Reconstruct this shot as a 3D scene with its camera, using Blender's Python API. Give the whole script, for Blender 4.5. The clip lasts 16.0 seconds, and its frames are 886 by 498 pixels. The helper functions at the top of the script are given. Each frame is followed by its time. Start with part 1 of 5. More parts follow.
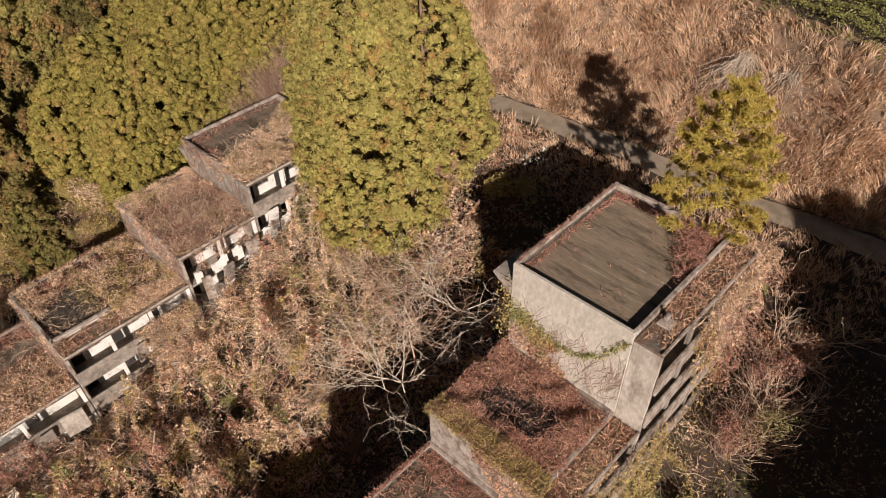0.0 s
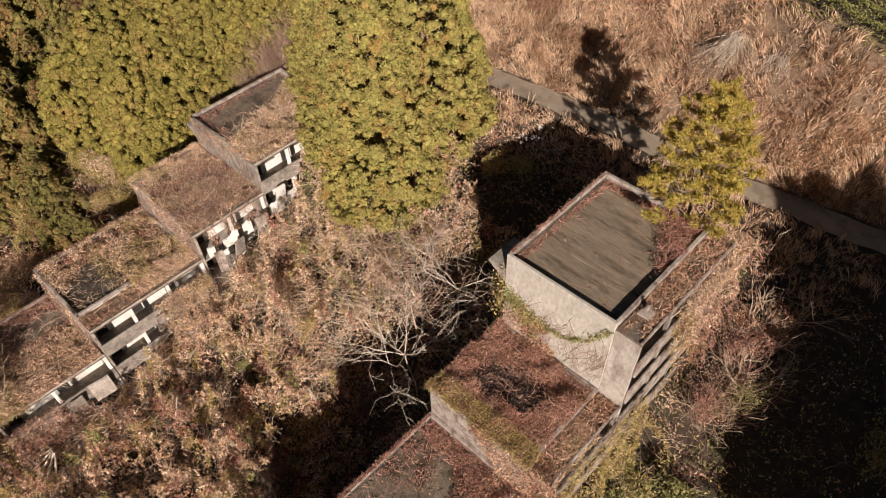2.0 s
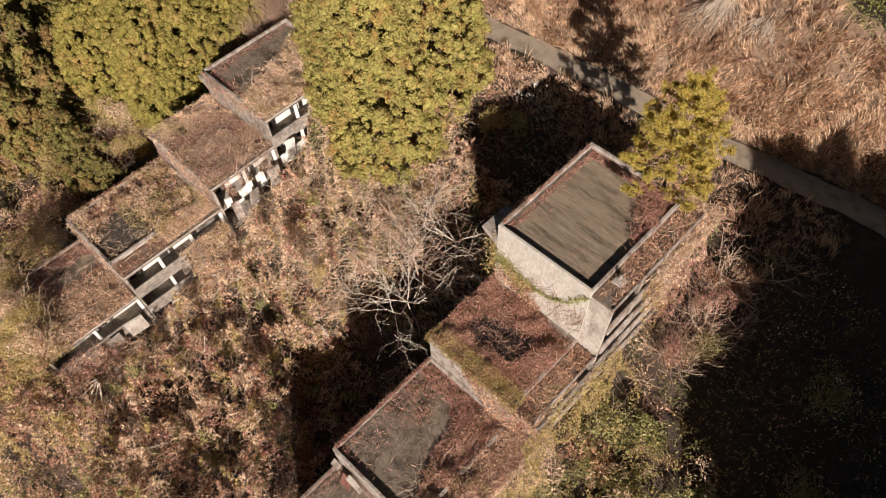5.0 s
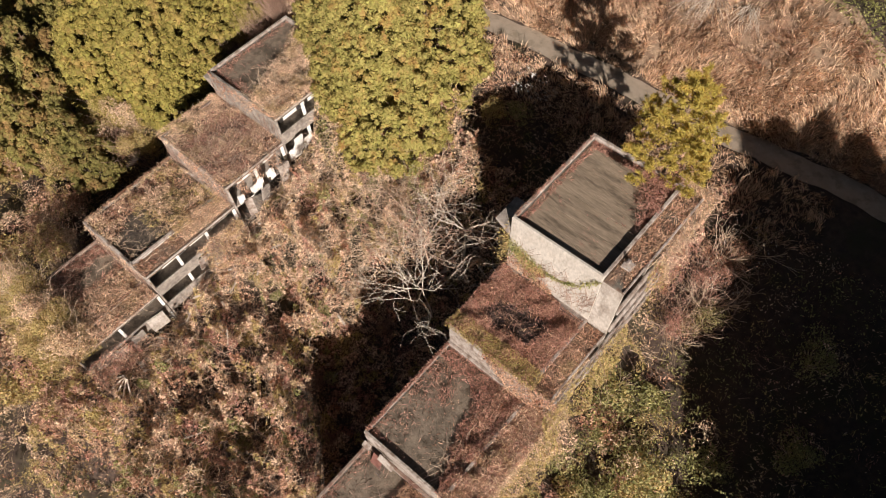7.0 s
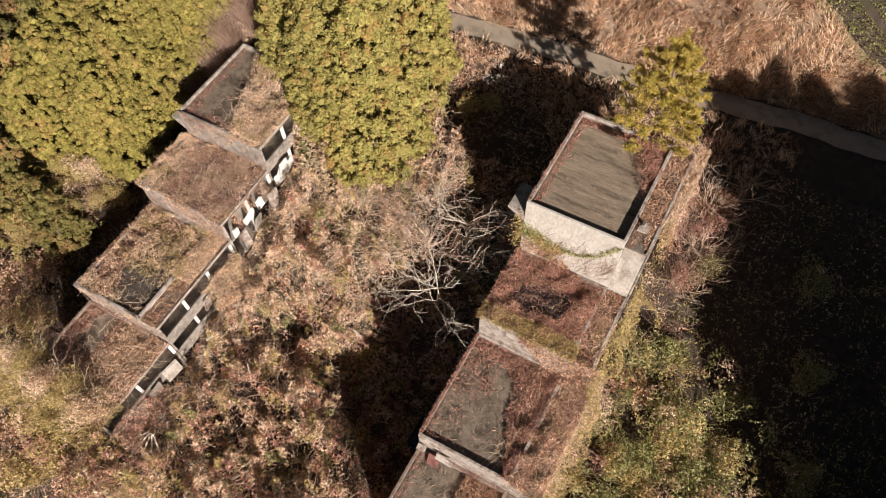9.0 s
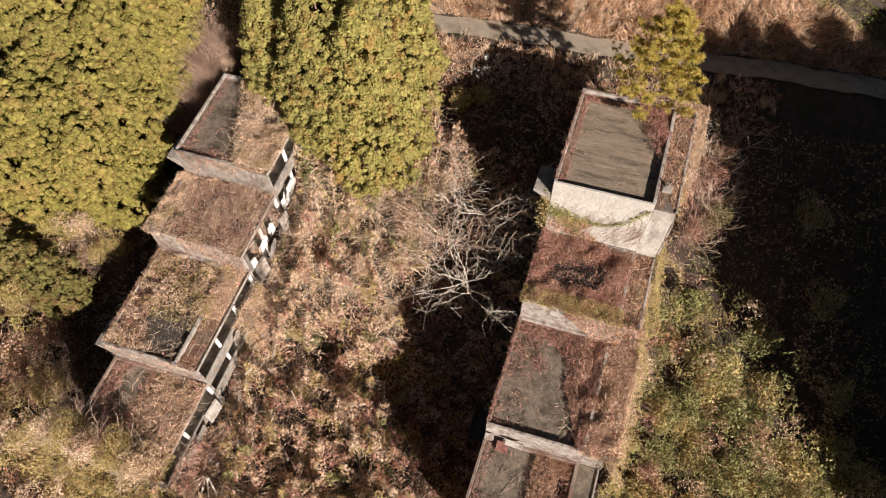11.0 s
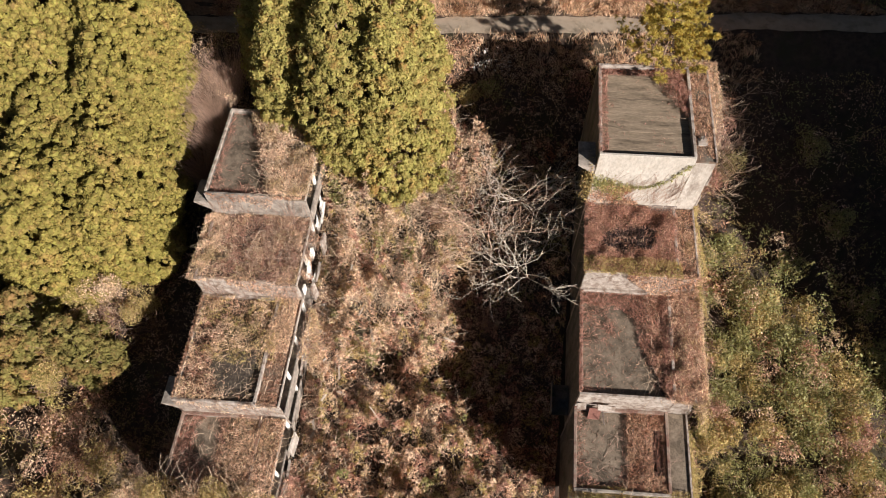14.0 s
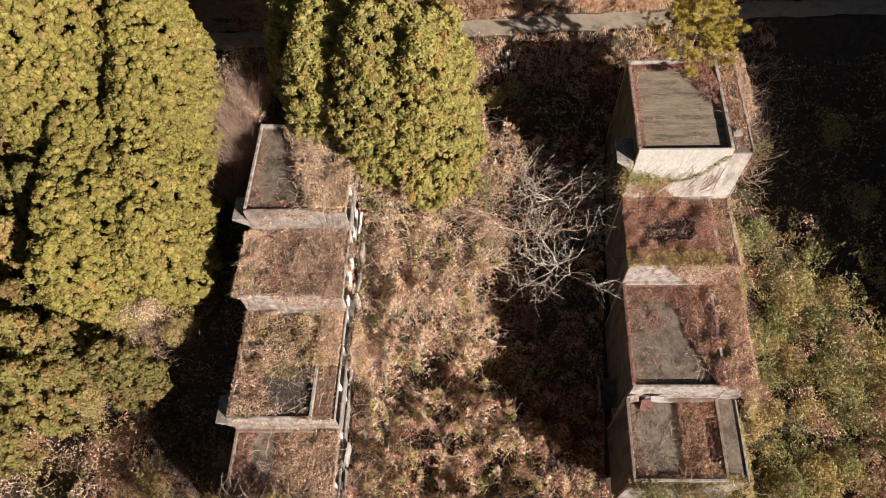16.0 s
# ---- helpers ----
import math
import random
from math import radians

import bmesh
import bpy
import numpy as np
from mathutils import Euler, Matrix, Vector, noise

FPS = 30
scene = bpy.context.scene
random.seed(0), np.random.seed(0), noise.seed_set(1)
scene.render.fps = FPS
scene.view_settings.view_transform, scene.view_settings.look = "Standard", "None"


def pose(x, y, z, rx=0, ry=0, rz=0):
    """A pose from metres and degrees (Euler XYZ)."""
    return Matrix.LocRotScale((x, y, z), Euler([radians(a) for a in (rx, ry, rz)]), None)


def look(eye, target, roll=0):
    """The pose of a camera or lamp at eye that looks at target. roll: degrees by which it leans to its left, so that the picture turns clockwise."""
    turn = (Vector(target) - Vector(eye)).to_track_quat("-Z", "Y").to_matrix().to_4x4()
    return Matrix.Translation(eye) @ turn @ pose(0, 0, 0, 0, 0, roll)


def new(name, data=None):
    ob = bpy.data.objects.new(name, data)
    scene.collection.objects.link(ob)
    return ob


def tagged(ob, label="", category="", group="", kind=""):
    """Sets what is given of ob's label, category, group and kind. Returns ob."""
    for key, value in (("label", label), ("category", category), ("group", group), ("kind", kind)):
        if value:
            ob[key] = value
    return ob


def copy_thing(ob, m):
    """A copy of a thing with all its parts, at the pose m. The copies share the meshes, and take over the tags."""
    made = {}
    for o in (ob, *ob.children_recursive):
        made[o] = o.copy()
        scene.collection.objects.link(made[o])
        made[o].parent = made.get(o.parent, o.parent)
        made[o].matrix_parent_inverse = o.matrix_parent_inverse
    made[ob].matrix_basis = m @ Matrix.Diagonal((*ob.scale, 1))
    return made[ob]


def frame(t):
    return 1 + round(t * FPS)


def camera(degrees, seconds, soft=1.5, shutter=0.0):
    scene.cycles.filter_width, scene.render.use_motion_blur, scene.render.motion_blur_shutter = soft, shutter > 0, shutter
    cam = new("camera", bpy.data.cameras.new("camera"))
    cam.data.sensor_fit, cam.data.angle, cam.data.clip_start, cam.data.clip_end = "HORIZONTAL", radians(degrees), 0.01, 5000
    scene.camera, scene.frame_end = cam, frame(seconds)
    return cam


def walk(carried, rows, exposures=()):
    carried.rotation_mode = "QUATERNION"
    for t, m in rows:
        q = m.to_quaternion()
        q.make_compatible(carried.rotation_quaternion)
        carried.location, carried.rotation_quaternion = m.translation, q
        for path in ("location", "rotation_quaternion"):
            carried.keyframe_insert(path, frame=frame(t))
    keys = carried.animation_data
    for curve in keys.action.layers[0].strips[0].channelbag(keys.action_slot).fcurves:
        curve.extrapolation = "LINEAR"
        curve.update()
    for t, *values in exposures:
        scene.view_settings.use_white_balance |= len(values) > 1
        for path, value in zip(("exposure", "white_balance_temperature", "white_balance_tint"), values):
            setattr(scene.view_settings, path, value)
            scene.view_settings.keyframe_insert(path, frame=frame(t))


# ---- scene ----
cam = camera(64.6, 16.0, soft=1.0)
PATH = [
    (0, (15.684, -20.62, 37.201), (14.65, -19.593, 35.832), -1.4),
    (0.5, (15.715, -20.502, 38.236), (14.699, -19.499, 36.836), -1.7),
    (1, (15.643, -20.389, 39.254), (14.652, -19.411, 37.818), -1.7),
    (1.5, (15.664, -20.287, 40.233), (14.694, -19.336, 38.766), -1.7),
    (2, (15.634, -20.201, 41.354), (14.689, -19.277, 39.853), -1.9),
    (2.5, (15.553, -20.034, 42.484), (14.634, -19.141, 40.948), -2.0),
    (3, (15.535, -19.886, 43.51), (14.641, -19.022, 41.944), -2.2),
    (3.5, (15.509, -19.688, 44.568), (14.64, -18.856, 42.97), -2.4),
    (4, (15.426, -19.621, 45.677), (14.586, -18.818, 44.049), -2.4),
    (4.5, (15.465, -19.432, 46.712), (14.65, -18.662, 45.056), -2.7),
    (5, (15.553, -19.228, 47.591), (14.761, -18.489, 45.91), -2.9),
    (5.2, (15.615, -19.157, 47.852), (14.83, -18.429, 46.162), -3.1),
    (7.3, (13.194, -21.75, 51.055), (12.522, -21.006, 49.324), -2.4),
    (7.5, (12.836, -22.145, 51.137), (12.177, -21.389, 49.406), -2.6),
    (8, (11.698, -23.459, 51.315), (11.079, -22.664, 49.587), -2.3),
    (10.3, (4.865, -28.149, 52.593), (4.465, -27.241, 50.857), -2.3),
    (10.5, (4.273, -28.568, 52.597), (3.887, -27.651, 50.862), -2.4),
    (11, (2.655, -29.38, 52.785), (2.3, -28.451, 51.05), -2.6),
    (11.5, (0.975, -30.274, 52.99), (0.658, -29.331, 51.255), -2.6),
    (12, (-0.937, -31.229, 53.209), (-1.197, -30.265, 51.476), -2.0),
    (12.5, (-2.576, -31.892, 53.298), (-2.799, -30.916, 51.566), -2.0),
    (13, (-4.23, -32.327, 53.441), (-4.421, -31.345, 51.71), -2.0),
    (13.5, (-5.813, -32.722, 53.597), (-5.977, -31.734, 51.866), -2.1),
    (14, (-7.483, -33.038, 53.753), (-7.618, -32.047, 52.022), -2.1),
    (14.5, (-9.177, -33.179, 53.977), (-9.281, -32.187, 52.243), -2.2),
    (15, (-10.714, -33.25, 54.221), (-10.798, -32.258, 52.487), -2.5),
    (15.5, (-11.88, -33.144, 54.518), (-11.963, -32.156, 52.781), -2.9),
    (16, (-12.413, -33.007, 54.724), (-12.497, -32.024, 52.985), -3.1),
]
walk(cam, [(t, look(eye, target, roll)) for t, eye, target, roll in PATH],
     exposures=[(0.0, 0.28, 6480, 15), (2.5, 0.45, 6430, 14), (5.0, 0.61, 6310, 13), (11.0, 0.84, 6090, 11), (16.0, 0.90, 6040, 10)])
# ---------------------------------------------------------------- world, sun, exposure
SUN_WAY = Vector((10.0, -8.6, 6.15)).normalized()
world = bpy.data.worlds.new("world")
scene.world = world
world.use_nodes = True
wn = world.node_tree.nodes
sky = wn.new("ShaderNodeTexSky")
sky.sky_type = "NISHITA"
sky.sun_disc = False
sky.sun_elevation = math.asin(SUN_WAY.z)
sky.sun_rotation = math.atan2(SUN_WAY.x, SUN_WAY.y)
wn["Background"].inputs["Strength"].default_value = 0.016
world.node_tree.links.new(sky.outputs[0], wn["Background"].inputs["Color"])
sun = new("sun", bpy.data.lights.new("sun", "SUN"))
sun.data.energy = 5.0
sun.data.angle = radians(0.5)
sun.data.color = (1.0, 0.915, 0.835)
sun.matrix_world = look((60, -50, 60), Vector((60, -50, 60)) - SUN_WAY)


# ---------------------------------------------------------------- materials
def material(name, base, second=None, scale=3.0, rough=0.9, island=0.0, bump=0.0, bump_scale=30.0,
             third=None, third_scale=0.6, third_cut=(0.5, 0.62), obj=0.0, sat=0.0, trans=0.0, stretch=None, grain=0.0, tree=0.0):
    """Noise between two colours, a third in patches, a shift of value from island to island, fine relief."""
    m = bpy.data.materials.new(name)
    m.use_nodes = True
    n, k = m.node_tree.nodes, m.node_tree.links
    b = n["Principled BSDF"]
    b.inputs["Roughness"].default_value = rough
    b.inputs["Specular IOR Level"].default_value = 0.25
    co = n.new("ShaderNodeNewGeometry")
    pos = co.outputs["Position"]
    if stretch:
        mp = n.new("ShaderNodeMapping")
        mp.inputs["Scale"].default_value = stretch
        k.new(pos, mp.inputs["Vector"])
        pos = mp.outputs[0]

    def noise_tex(sc, detail=4.0):
        t = n.new("ShaderNodeTexNoise")
        t.inputs["Scale"].default_value = sc
        t.inputs["Detail"].default_value = detail
        t.inputs["Roughness"].default_value = 0.65
        k.new(pos, t.inputs["Vector"])
        return t.outputs["Fac"]

    def ramp(fac, lo, hi):
        r = n.new("ShaderNodeMapRange")
        r.inputs["From Min"].default_value, r.inputs["From Max"].default_value = lo, hi
        k.new(fac, r.inputs["Value"])
        return r.outputs[0]

    def mix(fac, a, c, kind="MIX"):
        x = n.new("ShaderNodeMix")
        x.data_type, x.blend_type = "RGBA", kind
        for sock, val in ((x.inputs["Factor"], fac), (x.inputs["A"], a), (x.inputs["B"], c)):
            if isinstance(val, (tuple, list)):
                sock.default_value = (*val, 1)
            elif isinstance(val, float):
                sock.default_value = val
            else:
                k.new(val, sock)
        return x.outputs["Result"]

    col = mix(ramp(noise_tex(scale), 0.33, 0.67), base, second or base)
    if third:
        col = mix(ramp(noise_tex(third_scale, 6.0), *third_cut), col, third)
    if grain:
        gr = n.new("ShaderNodeMapRange")
        gr.inputs["To Min"].default_value, gr.inputs["To Max"].default_value = 1 - grain, 1 + grain
        gr.inputs["From Min"].default_value, gr.inputs["From Max"].default_value = 0.3, 0.7
        k.new(noise_tex(bump_scale * 0.55, 6.0), gr.inputs["Value"])
        gc = n.new("ShaderNodeCombineColor")
        for c in range(3):
            k.new(gr.outputs[0], gc.inputs[c])
        col = mix(1.0, col, gc.outputs[0], "MULTIPLY")
    if tree:
        oi = n.new("ShaderNodeObjectInfo")
        tv = n.new("ShaderNodeMapRange")
        tv.inputs["To Min"].default_value, tv.inputs["To Max"].default_value = 1 - tree, 1 + 0.35 * tree
        k.new(oi.outputs["Random"], tv.inputs["Value"])
        hs = n.new("ShaderNodeHueSaturation")
        hs.inputs["Hue"].default_value = 0.5
        k.new(tv.outputs[0], hs.inputs["Value"])
        k.new(col, hs.inputs["Color"])
        col = hs.outputs[0]
    if island or sat or obj:
        h = n.new("ShaderNodeHueSaturation")
        src = co.outputs["Random Per Island"]
        if obj:
            oi = n.new("ShaderNodeObjectInfo")
            src = oi.outputs["Random"]
        amt = island or obj
        r = n.new("ShaderNodeMapRange")
        r.inputs["To Min"].default_value, r.inputs["To Max"].default_value = 1 - amt, 1 + amt
        k.new(src, r.inputs["Value"])
        k.new(r.outputs[0], h.inputs["Value"])
        if sat:
            w = n.new("ShaderNodeTexWhiteNoise")
            w.noise_dimensions = "1D"
            k.new(src, w.inputs["W"])
            r2 = n.new("ShaderNodeMapRange")
            r2.inputs["To Min"].default_value, r2.inputs["To Max"].default_value = 0.5 - sat, 0.5 + sat
            k.new(w.outputs["Value"], r2.inputs["Value"])
            k.new(r2.outputs[0], h.inputs["Hue"])
        k.new(col, h.inputs["Color"])
        col = h.outputs[0]
    k.new(col, b.inputs["Base Color"])
    if trans:
        tr = n.new("ShaderNodeBsdfTranslucent")
        k.new(col, tr.inputs["Color"])
        ms = n.new("ShaderNodeMixShader")
        ms.inputs["Fac"].default_value = trans
        k.new(b.outputs[0], ms.inputs[1])
        k.new(tr.outputs[0], ms.inputs[2])
        k.new(ms.outputs[0], n["Material Output"].inputs["Surface"])
    if bump:
        bp = n.new("ShaderNodeBump")
        bp.inputs["Strength"].default_value = bump
        bp.inputs["Distance"].default_value = 0.05
        k.new(noise_tex(bump_scale, 8.0), bp.inputs["Height"])
        k.new(bp.outputs[0], b.inputs["Normal"])
    return m


M = dict(
    # near-black base deepens the gaps and shadows where leaves are thinned
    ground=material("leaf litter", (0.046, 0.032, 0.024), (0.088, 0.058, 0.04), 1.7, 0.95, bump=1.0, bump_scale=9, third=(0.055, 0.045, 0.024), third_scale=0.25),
    asphalt=material("worn asphalt", (0.30, 0.235, 0.165), (0.37, 0.295, 0.215), 1.2, 0.9, bump=0.3, bump_scale=60, third=(0.24, 0.19, 0.13), third_scale=0.8),
    white=material("weathered white wall", (0.55, 0.485, 0.405), (0.44, 0.385, 0.315), 0.9, 0.88, bump=0.5, bump_scale=10, third=(0.43, 0.365, 0.29), third_scale=1.6, third_cut=(0.5, 0.72), stretch=(1, 1, 0.5), grain=0.22),
    stained=material("stained pale wall", (0.42, 0.36, 0.295), (0.52, 0.455, 0.38), 0.9, 0.9, bump=0.5, bump_scale=10, third=(0.25, 0.20, 0.155), third_scale=1.1, third_cut=(0.46, 0.66), stretch=(1, 1, 0.45), grain=0.22),
    # concrete darkened to put the sunless side's shade into its colour
    shade_side=material("streaky concrete darkened as shade", (0.085, 0.072, 0.06), (0.15, 0.128, 0.105), 1.2, 0.85, bump=0.6, bump_scale=12, third=(0.055, 0.055, 0.04), third_scale=0.8, third_cut=(0.46, 0.62), stretch=(1, 1, 0.4), grain=0.25),
    concrete=material("weathered concrete", (0.225, 0.185, 0.15), (0.38, 0.325, 0.265), 1.9, 0.9, bump=0.6, bump_scale=12, third=(0.15, 0.122, 0.098), third_scale=0.9, third_cut=(0.48, 0.68), grain=0.22),
    rim=material("stained concrete rim", (0.29, 0.235, 0.19), (0.47, 0.405, 0.34), 2.0, 0.92, bump=0.7, bump_scale=12, third=(0.19, 0.135, 0.10), third_scale=1.6, third_cut=(0.46, 0.62), grain=0.25),
    roof=material("bare roof screed", (0.165, 0.125, 0.087), (0.235, 0.182, 0.128), 1.6, 0.92, bump=0.5, bump_scale=16, third=(0.095, 0.073, 0.05), third_scale=0.9, third_cut=(0.46, 0.62), obj=0.13, grain=0.3),
    screed=material("streaked roof screed", (0.20, 0.15, 0.10), (0.285, 0.215, 0.145), 1.5, 0.92, bump=0.4, bump_scale=20, third=(0.12, 0.09, 0.06), third_scale=1.1, third_cut=(0.5, 0.64), obj=0.05, grain=0.35, stretch=(0.28, 1.7, 1)),
    mossrim=material("overgrown concrete rim", (0.19, 0.135, 0.10), (0.31, 0.235, 0.18), 2.0, 0.95, bump=0.8, bump_scale=12, third=(0.20, 0.11, 0.08), third_scale=1.4, third_cut=(0.44, 0.6), grain=0.3),
    mossy=material("littered roof", (0.15, 0.095, 0.065), (0.23, 0.155, 0.105), 2.2, 0.95, bump=0.8, bump_scale=14, third=(0.15, 0.13, 0.10), third_scale=0.6, third_cut=(0.5, 0.6), grain=0.3),
    plaster=material("white gallery plaster", (0.80, 0.77, 0.70), (0.70, 0.65, 0.57), 1.5, 0.8, bump=0.2, third=(0.40, 0.34, 0.28), third_scale=1.5, third_cut=(0.6, 0.72)),
    # darkness of the rooms behind openings, put into the colour
    dark=material("near-black for unlit interiors", (0.035, 0.03, 0.027), (0.06, 0.05, 0.045), 2.0, 0.9),
    rust=material("rusted iron", (0.17, 0.07, 0.052), (0.25, 0.12, 0.09), 6.0, 0.85, bump=0.3),
    broom=material("tawny bare twig", (0.44, 0.285, 0.20), (0.56, 0.38, 0.27), 1.5, 0.95, island=0.4),
    iron=material("old iron rail", (0.10, 0.08, 0.07), (0.16, 0.12, 0.10), 8.0, 0.7),
    bark=material("cedar bark", (0.20, 0.13, 0.085), (0.29, 0.20, 0.14), 6.0, 0.95, bump=0.6, stretch=(4, 4, 0.6)),
    pale=material("pale bare branch", (0.56, 0.46, 0.35), (0.69, 0.585, 0.46), 5.0, 0.9, island=0.2),
    stem=material("dry stem", (0.58, 0.42, 0.28), (0.74, 0.57, 0.40), 1.2, 0.95, island=0.45),
    twig=material("red-brown twig", (0.30, 0.185, 0.135), (0.40, 0.265, 0.195), 1.5, 0.95, island=0.35),
    straw=material("dry reed", (0.80, 0.59, 0.40), (0.62, 0.425, 0.27), 1.3, 0.9, island=0.4, sat=0.012, third=(0.44, 0.265, 0.155), third_scale=0.28, trans=0.3),
    litter=material("dead leaf", (0.45, 0.265, 0.168), (0.61, 0.40, 0.262), 0.8, 0.9, island=0.68, sat=0.015, third=(0.38, 0.18, 0.105), third_scale=0.35, trans=0.25),
    tan=material("tan dead vine leaf", (0.80, 0.585, 0.40), (0.62, 0.425, 0.275), 0.8, 0.9, island=0.55, sat=0.015, third=(0.52, 0.38, 0.20), third_scale=0.4, trans=0.25),
    redleaf=material("red-brown dead leaf", (0.375, 0.192, 0.137), (0.51, 0.28, 0.20), 0.9, 0.9, island=0.5, sat=0.012, trans=0.25),
    cedar=material("cedar foliage", (0.32, 0.28, 0.075), (0.41, 0.335, 0.10), 0.9, 0.8, island=0.3, sat=0.015, third=(0.40, 0.245, 0.075), third_scale=0.7, third_cut=(0.52, 0.66), trans=0.3, tree=0.12),
    cedar_mid=material("plantation cedar foliage", (0.262, 0.222, 0.052), (0.352, 0.278, 0.072), 0.7, 0.8, island=0.36, sat=0.015, third=(0.37, 0.26, 0.078), third_scale=0.45, third_cut=(0.53, 0.66), trans=0.38, tree=0.16),
    cedar_rust=material("rusty plantation cedar foliage", (0.22, 0.19, 0.052), (0.30, 0.245, 0.072), 0.6, 0.8, island=0.35, sat=0.015, third=(0.34, 0.21, 0.075), third_scale=0.4, third_cut=(0.48, 0.6), trans=0.3, tree=0.3),
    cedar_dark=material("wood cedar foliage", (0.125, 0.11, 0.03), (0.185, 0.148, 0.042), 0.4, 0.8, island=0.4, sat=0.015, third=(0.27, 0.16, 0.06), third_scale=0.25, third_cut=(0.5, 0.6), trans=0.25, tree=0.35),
    pine=material("pine foliage", (0.50, 0.41, 0.09), (0.64, 0.48, 0.13), 1.2, 0.75, island=0.35, sat=0.015, trans=0.4),
    mixed=material("olive evergreen leaf", (0.23, 0.20, 0.07), (0.33, 0.265, 0.12), 0.8, 0.6, island=0.5, sat=0.02, third=(0.42, 0.27, 0.15), third_scale=0.6, trans=0.25),
    moss=material("dark roof moss", (0.10, 0.085, 0.035), (0.17, 0.13, 0.05), 1.5, 0.9, island=0.5),
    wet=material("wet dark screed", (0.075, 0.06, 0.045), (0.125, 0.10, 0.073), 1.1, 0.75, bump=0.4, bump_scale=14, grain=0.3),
    blackleaf=material("near-black dead leaf", (0.035, 0.026, 0.024), (0.075, 0.05, 0.042), 1.0, 0.7, island=0.5),
    green=material("evergreen shrub leaf", (0.24, 0.235, 0.08), (0.37, 0.32, 0.13), 0.9, 0.5, island=0.45, sat=0.02, trans=0.25),
    olive=material("olive vine leaf", (0.43, 0.335, 0.115), (0.53, 0.38, 0.17), 0.9, 0.8, island=0.4, sat=0.02, trans=0.25),
    tea=material("tea hedge leaf", (0.20, 0.20, 0.055), (0.29, 0.27, 0.085), 1.0, 0.5, island=0.4, trans=0.2),
    bank=material("matted reeds", (0.17, 0.11, 0.07), (0.27, 0.185, 0.115), 1.4, 0.95, bump=1.0, bump_scale=9, third=(0.24, 0.14, 0.085), third_scale=0.5, grain=0.4),
    plume=material("white reed plume", (0.75, 0.70, 0.62), (0.6, 0.54, 0.46), 1.0, 0.9, island=0.2),
    debris=material("pale debris", (0.46, 0.38, 0.30), (0.34, 0.27, 0.20), 2.0, 0.9, island=0.3),
)
rng = np.random.default_rng(7)


# ---------------------------------------------------------------- mesh helpers
def empty(name, at, label, category, group="", kind=""):
    ob = new(name)
    ob.empty_display_size = 0.3
    ob.location = at
    return tagged(ob, label, category, group, kind)


def link_mesh(name, me, mat, parent=None, label=""):
    me.materials.append(mat)
    ob = new(name, me)
    if parent is not None:
        ob.parent = parent
        if parent.type != "MESH":
            ob.matrix_parent_inverse = Matrix.Translation(parent.location).inverted()
    if label:
        ob["label"] = label
    return ob


def part(name, bm, mat, parent=None, label=""):
    """One bmesh as one mesh object, in world places, under a thing or a part."""
    bmesh.ops.recalc_face_normals(bm, faces=bm.faces)
    me = bpy.data.meshes.new(name)
    bm.to_mesh(me)
    bm.free()
    return link_mesh(name, me, mat, parent, label)


def soup(name, verts, sizes, mat, parent=None, label="", kind=""):
    """A mesh from vertices that follow one another face by face; sizes: corners of each face, all alike."""
    verts = np.asarray(verts, dtype=np.float32).reshape(-1, 3)
    count = len(verts) // sizes
    me = bpy.data.meshes.new(name)
    me.vertices.add(len(verts))
    me.vertices.foreach_set("co", verts.ravel())
    me.loops.add(len(verts))
    me.loops.foreach_set("vertex_index", np.arange(len(verts), dtype=np.int32))
    me.polygons.add(count)
    me.polygons.foreach_set("loop_start", np.arange(0, len(verts), sizes, dtype=np.int32))
    me.update(calc_edges=True)
    ob = link_mesh(name, me, mat, parent, label)
    if kind:
        ob["kind"] = kind
    return ob


def indexed(name, verts, faces, mat, parent=None, label="", kind="", smooth=False):
    """A mesh of quads from two arrays."""
    verts = np.asarray(verts, dtype=np.float32).reshape(-1, 3)
    faces = np.asarray(faces, dtype=np.int32)
    k = faces.shape[1]
    me = bpy.data.meshes.new(name)
    me.vertices.add(len(verts))
    me.vertices.foreach_set("co", verts.ravel())
    me.loops.add(faces.size)
    me.loops.foreach_set("vertex_index", faces.ravel())
    me.polygons.add(len(faces))
    me.polygons.foreach_set("loop_start", np.arange(0, faces.size, k, dtype=np.int32))
    if smooth:
        me.polygons.foreach_set("use_smooth", np.ones(len(faces), dtype=bool))
    me.update(calc_edges=True)
    ob = link_mesh(name, me, mat, parent, label)
    if kind:
        ob["kind"] = kind
    return ob


SHEAR = 0.03


def box(bm, x0, x1, y0, y1, z0, z1, bevel=0.0, shear=SHEAR, origin=0.0):
    """A box whose plan leans by the rows' small skew."""
    vs = [bm.verts.new((x, y + shear * (x - origin), z)) for x in (x0, x1) for y in (y0, y1) for z in (z0, z1)]
    fs = [(0, 1, 3, 2), (4, 6, 7, 5), (0, 4, 5, 1), (2, 3, 7, 6), (0, 2, 6, 4), (1, 5, 7, 3)]
    faces = [bm.faces.new([vs[i] for i in f]) for f in fs]
    if bevel:
        edges = {e for f in faces for e in f.edges}
        bmesh.ops.bevel(bm, geom=list(edges), offset=bevel, segments=1, affect="EDGES")
    return bm


def slab(name, x0, x1, y0, y1, z0, z1, mat, parent, label="", bevel=0.025, origin=0.0):
    return part(name, box(bmesh.new(), x0, x1, y0, y1, z0, z1, bevel, origin=origin), mat, parent, label)


